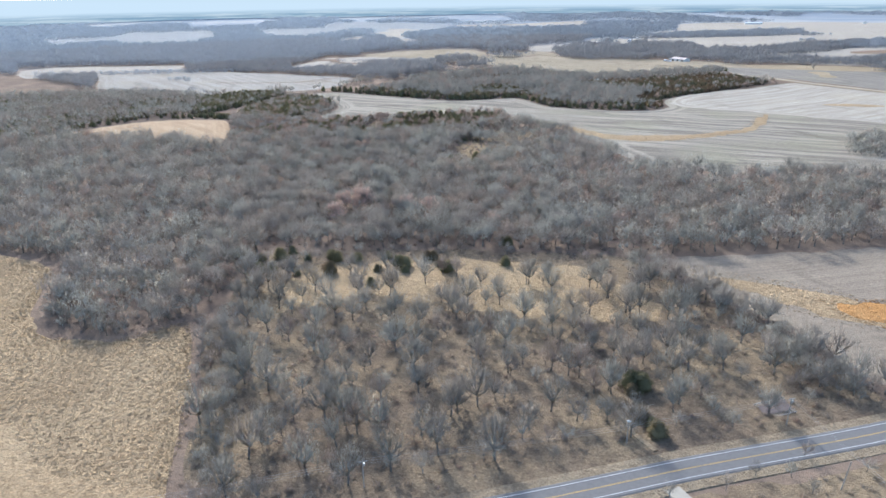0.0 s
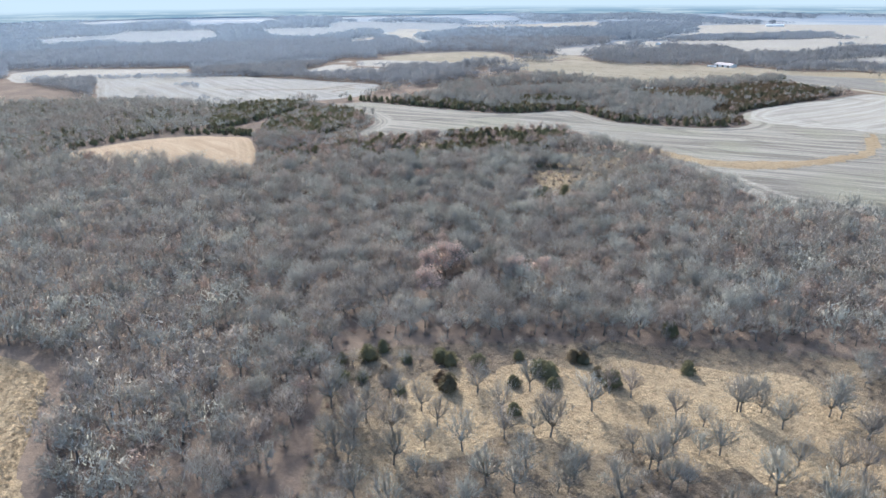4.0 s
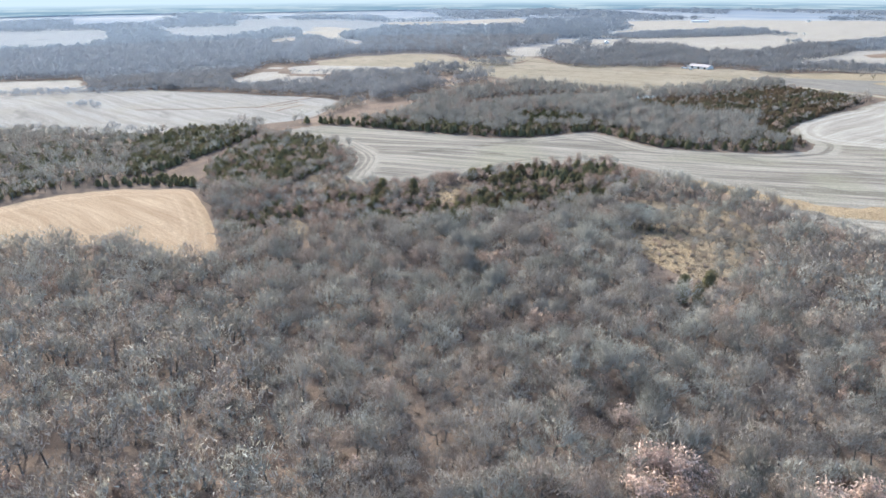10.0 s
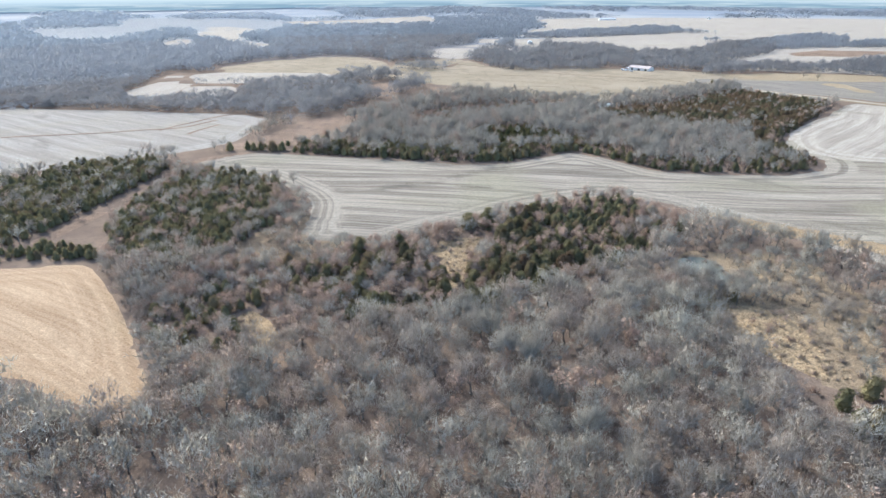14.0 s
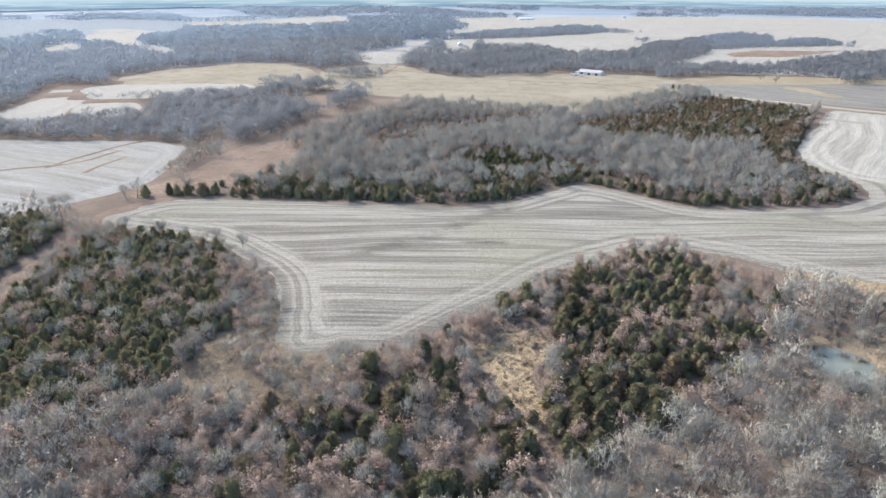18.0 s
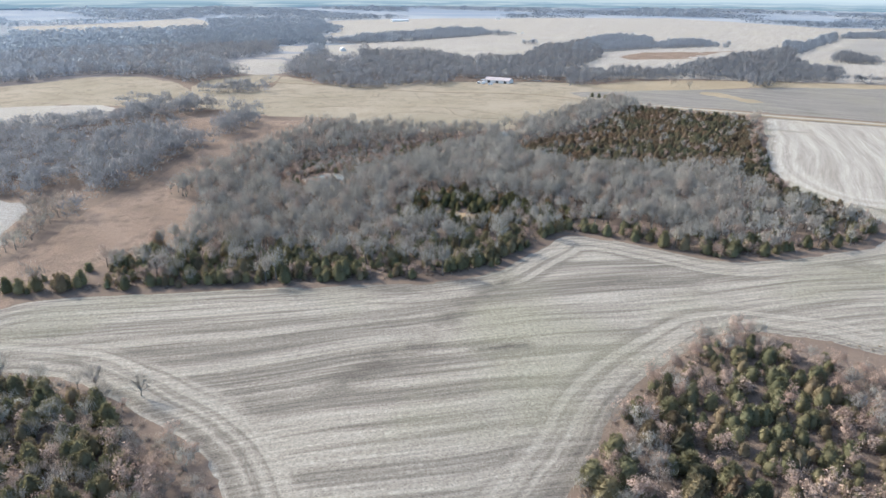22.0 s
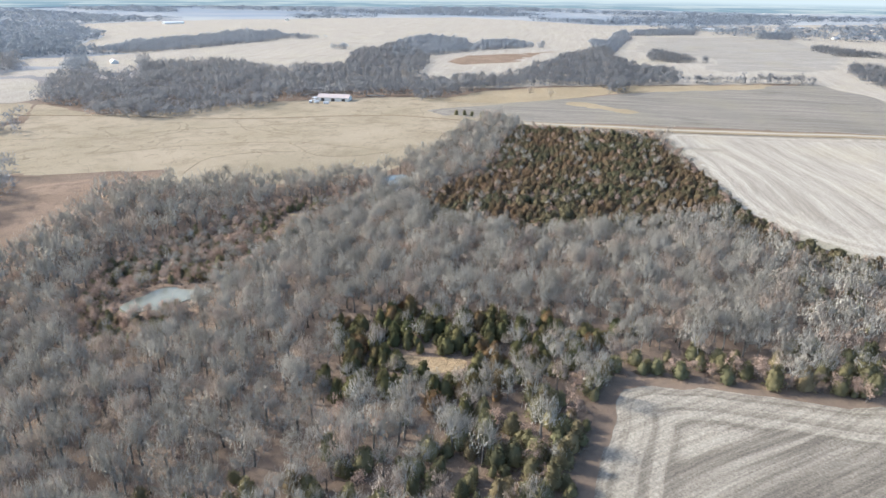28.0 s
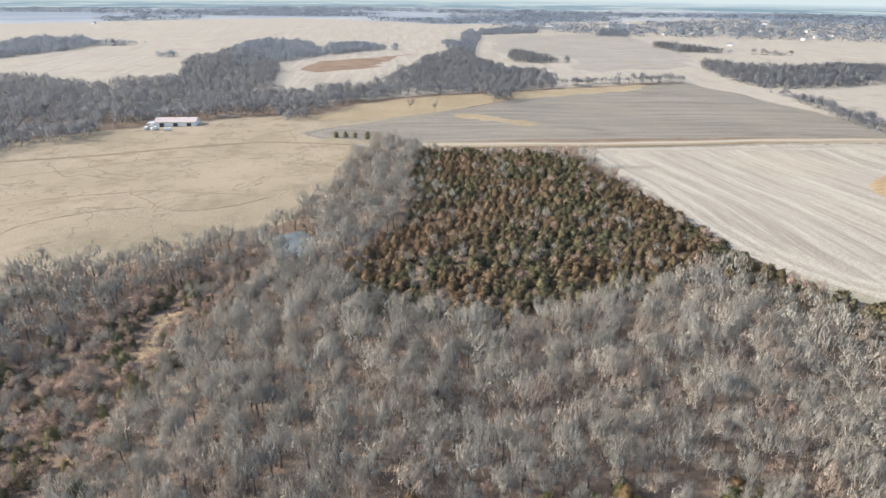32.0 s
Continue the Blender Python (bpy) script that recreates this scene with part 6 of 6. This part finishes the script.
HOUSES = [house_kind(13, 9, 3.2, M_ROOF_GREY, M_SIDING, "white village house with a grey roof"), house_kind(18, 10, 3.5, M_ROOF_WHITE, M_SIDING, "white shed with a bright metal roof"),
          house_kind(11, 9, 5.2, M_ROOF_GREY, M_SIDING, "two storey white house with a dark roof"), house_kind(15, 9, 3.0, M_ROOF_TAN, M_CONCRETE, "low house with a tan roof")]
TOWN = [(1236, 2150), (1320, 2250), (2310, 2010), (2800, 1645), (1515, 1290), (1330, 1640), (1180, 1950)]
tx, ty = scatter(TOWN, 150, 700)
tx, ty = np.concatenate([tx, [-376, 675, 690, 1432, -634, -526, 245, 1120]]), np.concatenate([ty, [1861, 1099, 1085, 1435, 2982, 3040, 3020, 1480]])
first_done = set()
for i in range(len(tx)):
    kind_ = int(rs.randint(0, 4))
    m = Matrix.LocRotScale((float(tx[i]), float(ty[i]), float(height(tx[i], ty[i])) + 0.6), Euler((0, 0, rs.rand() * 3.1)), (1, 1, 1))
    if kind_ in first_done:
        copy_thing(HOUSES[kind_], m)
    else:
        first_done.add(kind_)
        HOUSES[kind_].matrix_basis = m
for (x_, y_, a_, w_) in ((1260, 2210, -54, 70), (1310, 2140, -54, 60), (-130, 2960, 10, 60)):
    sh_ = tagged(new("warehouse"), "long low white metal warehouse", "warehouse")
    part("wall", gable_wall(w_, 22, 5, 8), M_SIDING, sh_)
    part("roof", gable(w_, 22, 5, 8, 0.5), M_ROOF_WHITE, sh_)
    put(sh_, x_, y_, a_, 1.0, 1.0)


# utility poles along the road
def utility_pole(label, tall=10.0, arm=True):
    root = tagged(new("utility_pole"), label, "utility pole", "utility poles")
    bm = bmesh.new()
    bmesh.ops.create_cone(bm, cap_ends=True, segments=8, radius1=0.19, radius2=0.13, depth=tall + 0.5, matrix=Matrix.Translation((0, 0, tall / 2 - 0.25)))
    part("mast", bm, M_POLE, root)
    if arm:
        cross = part("crossarm", boxes((-1.3, -0.16, tall - 0.75, 1.3, -0.05, tall - 0.6)), M_BOARD, root)
        for x_ in (-1.2, -0.55, 0.55, 1.2):
            bm = bmesh.new()
            bmesh.ops.create_cone(bm, cap_ends=True, segments=6, radius1=0.07, radius2=0.05, depth=0.22, matrix=Matrix.Translation((x_, -0.1, tall - 0.49)))
            part("insulator", bm, M_SIDING, cross)
        bm = bmesh.new()
        bmesh.ops.create_cone(bm, cap_ends=True, segments=8, radius1=0.27, radius2=0.27, depth=0.9, matrix=Matrix.Translation((0.42, 0.0, tall - 1.7)))
        part("transformer", bm, M_STEEL, root, "grey metal transformer can")
    return root


POLES = [put(utility_pole("wooden utility pole with a crossarm by the ruined shed", 10.5), 17.5, 203, 42), put(utility_pole("bleached wooden utility pole in rough grass", 9.5), -86, 120, 42),
         put(utility_pole("short wooden service pole by the gravel track", 8.0, False), -25.5, 171, 42), put(utility_pole("leaning grey post south of the road", 9.0, False), 31, 176, 10)]
POLES[3].rotation_euler = (radians(-8), radians(6), 0)
lp = tagged(new("yard_lamp"), "white yard lamp head on a service pole", "lamp")
part("lamp_head", boxes((-0.7, -0.2, 0, 0.7, 0.2, 0.25), (-0.2, -0.25, -0.25, 0.2, 0.25, 0)), M_SIDING, lp)
lp.matrix_basis = Matrix.LocRotScale((-25.5, 171, float(height(-25.5, 171)) + 8.05), Euler((0, radians(20), radians(40))), (1, 1, 1))


def wire(a, b, sag, label):
    cu = bpy.data.curves.new("overhead_wire", "CURVE")
    cu.dimensions, cu.bevel_depth, cu.bevel_resolution = "3D", 0.022, 0
    sp = cu.splines.new("POLY")
    n = 14
    sp.points.add(n - 1)
    for i in range(n):
        u = i / (n - 1)
        sp.points[i].co = (a[0] + (b[0] - a[0]) * u, a[1] + (b[1] - a[1]) * u, a[2] + (b[2] - a[2]) * u - sag * 4 * u * (1 - u), 1)
    cu.materials.append(M_STEEL)
    tagged(new("overhead_wire", cu), label, "wire", "overhead wires")


z1, z2 = float(height(17.5, 203)) + 10.0, float(height(-86, 120)) + 9.0
for o in (-1.0, 0.0, 1.0):
    wire((17.5 + o * 0.7, 203 - o * 0.7, z1), (-86 + o * 0.7, 120 - o * 0.7, z2), 1.6, "thin overhead power wire along the road")
    wire((-86 + o * 0.7, 120 - o * 0.7, z2), (-190 + o * 0.7, 36 - o * 0.7, z2 - 0.5), 1.6, "thin overhead power wire along the road")
for o in (-0.5, 0.5):
    wire((17.5 + o, 203, z1), (60 + o, 150, z1 - 2), 1.2, "thin overhead wire across the road")

# ruined shed
shed = tagged(new("collapsed_shed"), "collapsed shed with a rusted sheet roof and bare rafters", "shed")
for i in range(6):
    part("roof_sheet", boxes((-6 + i * 2.0, -2.4, 0.9 + 0.1 * (i % 2), -4.05 + i * 2.0, 2.4, 0.96 + 0.1 * (i % 2))), M_RUST, shed)
for i in range(13):
    part("rafter", boxes((-6 + i * 1.0, 2.3, 0.9, -5.86 + i * 1.0, 4.0, 1.05)), M_BOARD, shed)
    part("rafter", boxes((-6 + i * 1.0, -4.0, 0.9, -5.86 + i * 1.0, -2.3, 1.05)), M_BOARD, shed)
part("beam", boxes((-6.3, 3.9, 0.7, 6.6, 4.1, 0.9)), M_BOARD, shed)
part("beam", boxes((-6.3, -4.1, 0.7, 6.6, -3.9, 0.9)), M_BOARD, shed)
for x_, y_ in ((-6, -4), (6, -4), (-6, 4), (6, 4)):
    part("post", boxes((x_ - 0.12, y_ - 0.12, -0.6, x_ + 0.12, y_ + 0.12, 0.7)), M_BOARD, shed)
put(shed, 14, 211, 40, 0.85, 0.2)
shed.rotation_euler = (radians(9), radians(-5), radians(40))
ribbon("driveway", [(-10, 156), (2, 146), (14, 132)], 4.5, 0.50, M_GRAVEL, "pale gravel driveway off the road", "driveway", 4)
ribbon("track", [(-17, 171), (-24, 176), (-34, 190), (-48, 204)], 1.6, 0.50, M_VERGE, "faint grass track from the road", "track", 4)


def winding(line, seed, amp=5.0, gap=9.0):
    """A footworn line between the given bends."""
    r = np.random.RandomState(seed)
    p = np.array(line, float)
    for _ in range(2):
        q = p[1:]
        p = np.concatenate([p[:1], np.stack([0.75 * p[:-1] + 0.25 * q, 0.25 * p[:-1] + 0.75 * q], 1).reshape(-1, 2), p[-1:]])
    out = []
    for a, b in zip(p, p[1:]):
        n = max(1, int(np.hypot(*(b - a)) / gap))
        out += [a + (b - a) * i / n for i in range(n)]
    out = np.array(out + [p[-1]])
    ph = r.rand(4) * 6.283
    out[:, 0] += amp * 0.5 * np.sin(out[:, 1] * 0.05 + ph[0]) + amp * 0.25 * np.sin(out[:, 1] * 0.13 + ph[1])
    out[:, 1] += amp * 0.5 * np.sin(out[:, 0] * 0.05 + ph[2]) + amp * 0.25 * np.sin(out[:, 0] * 0.14 + ph[3])
    return [tuple(map(float, v)) for v in out]


for n_, (a_, b_) in enumerate((([(-431, 1225), (-363, 1236), (-293, 1205), (-241, 1162)], 1.3), ([(-293, 1205), (-285, 1147), (-235, 1140)], 1.0), ([(-386, 1141), (-357, 1193), (-296, 1170)], 1.0), ([(-560, 1330), (-430, 1290), (-300, 1300), (-170, 1250)], 1.0))):
    ribbon("cattle_trail", winding(a_, n_), b_ * 0.9, 0.36, M_TRAIL, "worn brown cattle trail in pasture", "trail", 12)
for n_, a_ in enumerate(([(-682, 842), (-668, 886), (-645, 933)], [(-642, 828), (-640, 855), (-637, 877)], [(-800, 790), (-690, 845), (-665, 853), (-651, 894)])):
    ribbon("terrace", winding(a_, 20 + n_, 3.0), 3.2, 0.45, M_BROWN, "reddish brown grass terrace in the crop field", "terrace", 8)

# fallen bleached log at the hill's edge
log = tagged(new("fallen_log"), "bleached fallen log at the field edge", "log")
v_, f_ = gather([tube((-2.6, 0, 0.35), (0.2, 0.5, 0.4), 0.42, 0.34, 7), tube((0.2, 0.5, 0.4), (2.8, 0.1, 0.3), 0.34, 0.18, 7), tube((0.2, 0.5, 0.4), (1.2, 1.9, 0.7), 0.2, 0.08, 5)])
lo_ = new("stem", mesh_of("stem", (v_, f_), M_PALE_LOG))
lo_.parent = log
put(log, -463, 592, 60, 1.0, 0.3)

# brush south of the road
px_, py_ = scatter([(-36, 124), (40, 190), (110, 250), (130, 190), (30, 90), (-30, 90)], 5.0, 734, ([(-14, 160), (8, 160), (24, 132), (4, 126)],))
stuff("undergrowth", SHRUBS, px_, py_, rs.uniform(0.35, 0.8, len(px_)), rs.uniform(0.7, 1.0, len(px_)), None, [M_SHRUB], "brown brush south of the road", "undergrowth", 735)

# trees of the half-open ground by the farm pond
px_, py_ = scatter(OPEN_E, 7.6, 730, (POND_GAP, CLEARING_E, [(-252, 545), (-212, 545), (-208, 500), (-212, 480), (-246, 490)]))
stuff("woodland", LOW_BARE, px_, py_, rs.uniform(0.5, 0.95, len(px_)), rs.uniform(0.8, 1.05, len(px_)), None, [M_BARK, M_TWIG], "scattered bare trees in a grassy opening", "woods", 731)

px_, py_ = scatter([(-266, 544), (-232, 544), (-228, 566), (-238, 563), (-264, 564)], 5.0, 732)
stuff("woodland", LOW_BARE, px_, py_, rs.uniform(0.8, 1.15, len(px_)), rs.uniform(0.85, 1.05, len(px_)), None, [M_BARK, M_TWIG], "bare trees on the bank of a farm pond", "woods", 733)

# single trees in the open
lone_x = np.array([-616, -588, -559, -538, -504, -489, -440, -537, 35, 45, 155, 3, 10, 19, 22, 38, -10, 24, -283, -294, -312, -294, -253], float)
lone_y = np.array([753, 771, 712, 708, 694, 687, 560, 704, 1325, 1295, 1300, 162, 172, 176, 188, 188, 152, 171, 560, 436, 427, 932, 152], float)
LONE = []
for i in range(3):
    t_, c_ = bare_tree(800 + i, 11, 4.6, 14, 420, 0.075, False, True)
    LONE.append(thing("bare_tree", [("trunk", t_, M_BARK), ("crown", c_, M_TWIG_PALE if i == 2 else M_TWIG)], "lone leafless tree at the edge of open ground", "tree", "lone trees"))
firsts.clear()
size_ = np.where(lone_y > 1200, 1.3, np.where(lone_y < 200, 0.55, 0.95))
plant_all(LONE, lone_x, lone_y, size_, 801)
bush_x, bush_y = np.array([-103, -96, -92, -86, -252, -225, -218, -224, -213, -240, -253, -425.8]), np.array([1259, 1254, 1247, 1237, 547, 461, 463, 474, 482, 548, 561, 932.2])
NEARC = [thing("cedar_tree", [("trunk", cedar(820 + i, 6.4, 2.7, 420, 0.48)[0], M_BARK), ("crown", cedar(820 + i, 6.4, 2.7, 420, 0.48)[1], M_CEDAR)], "single dark cedar beside a clearing", "tree", "cedars") for i in range(2)]
plant_all(NEARC, bush_x, bush_y, np.where((bush_y > 455) & (bush_y < 490), 1.35, 1.0) * rs.uniform(0.75, 1.15, len(bush_x)), 821)
for ob, m in firsts:
    ob.matrix_basis = m
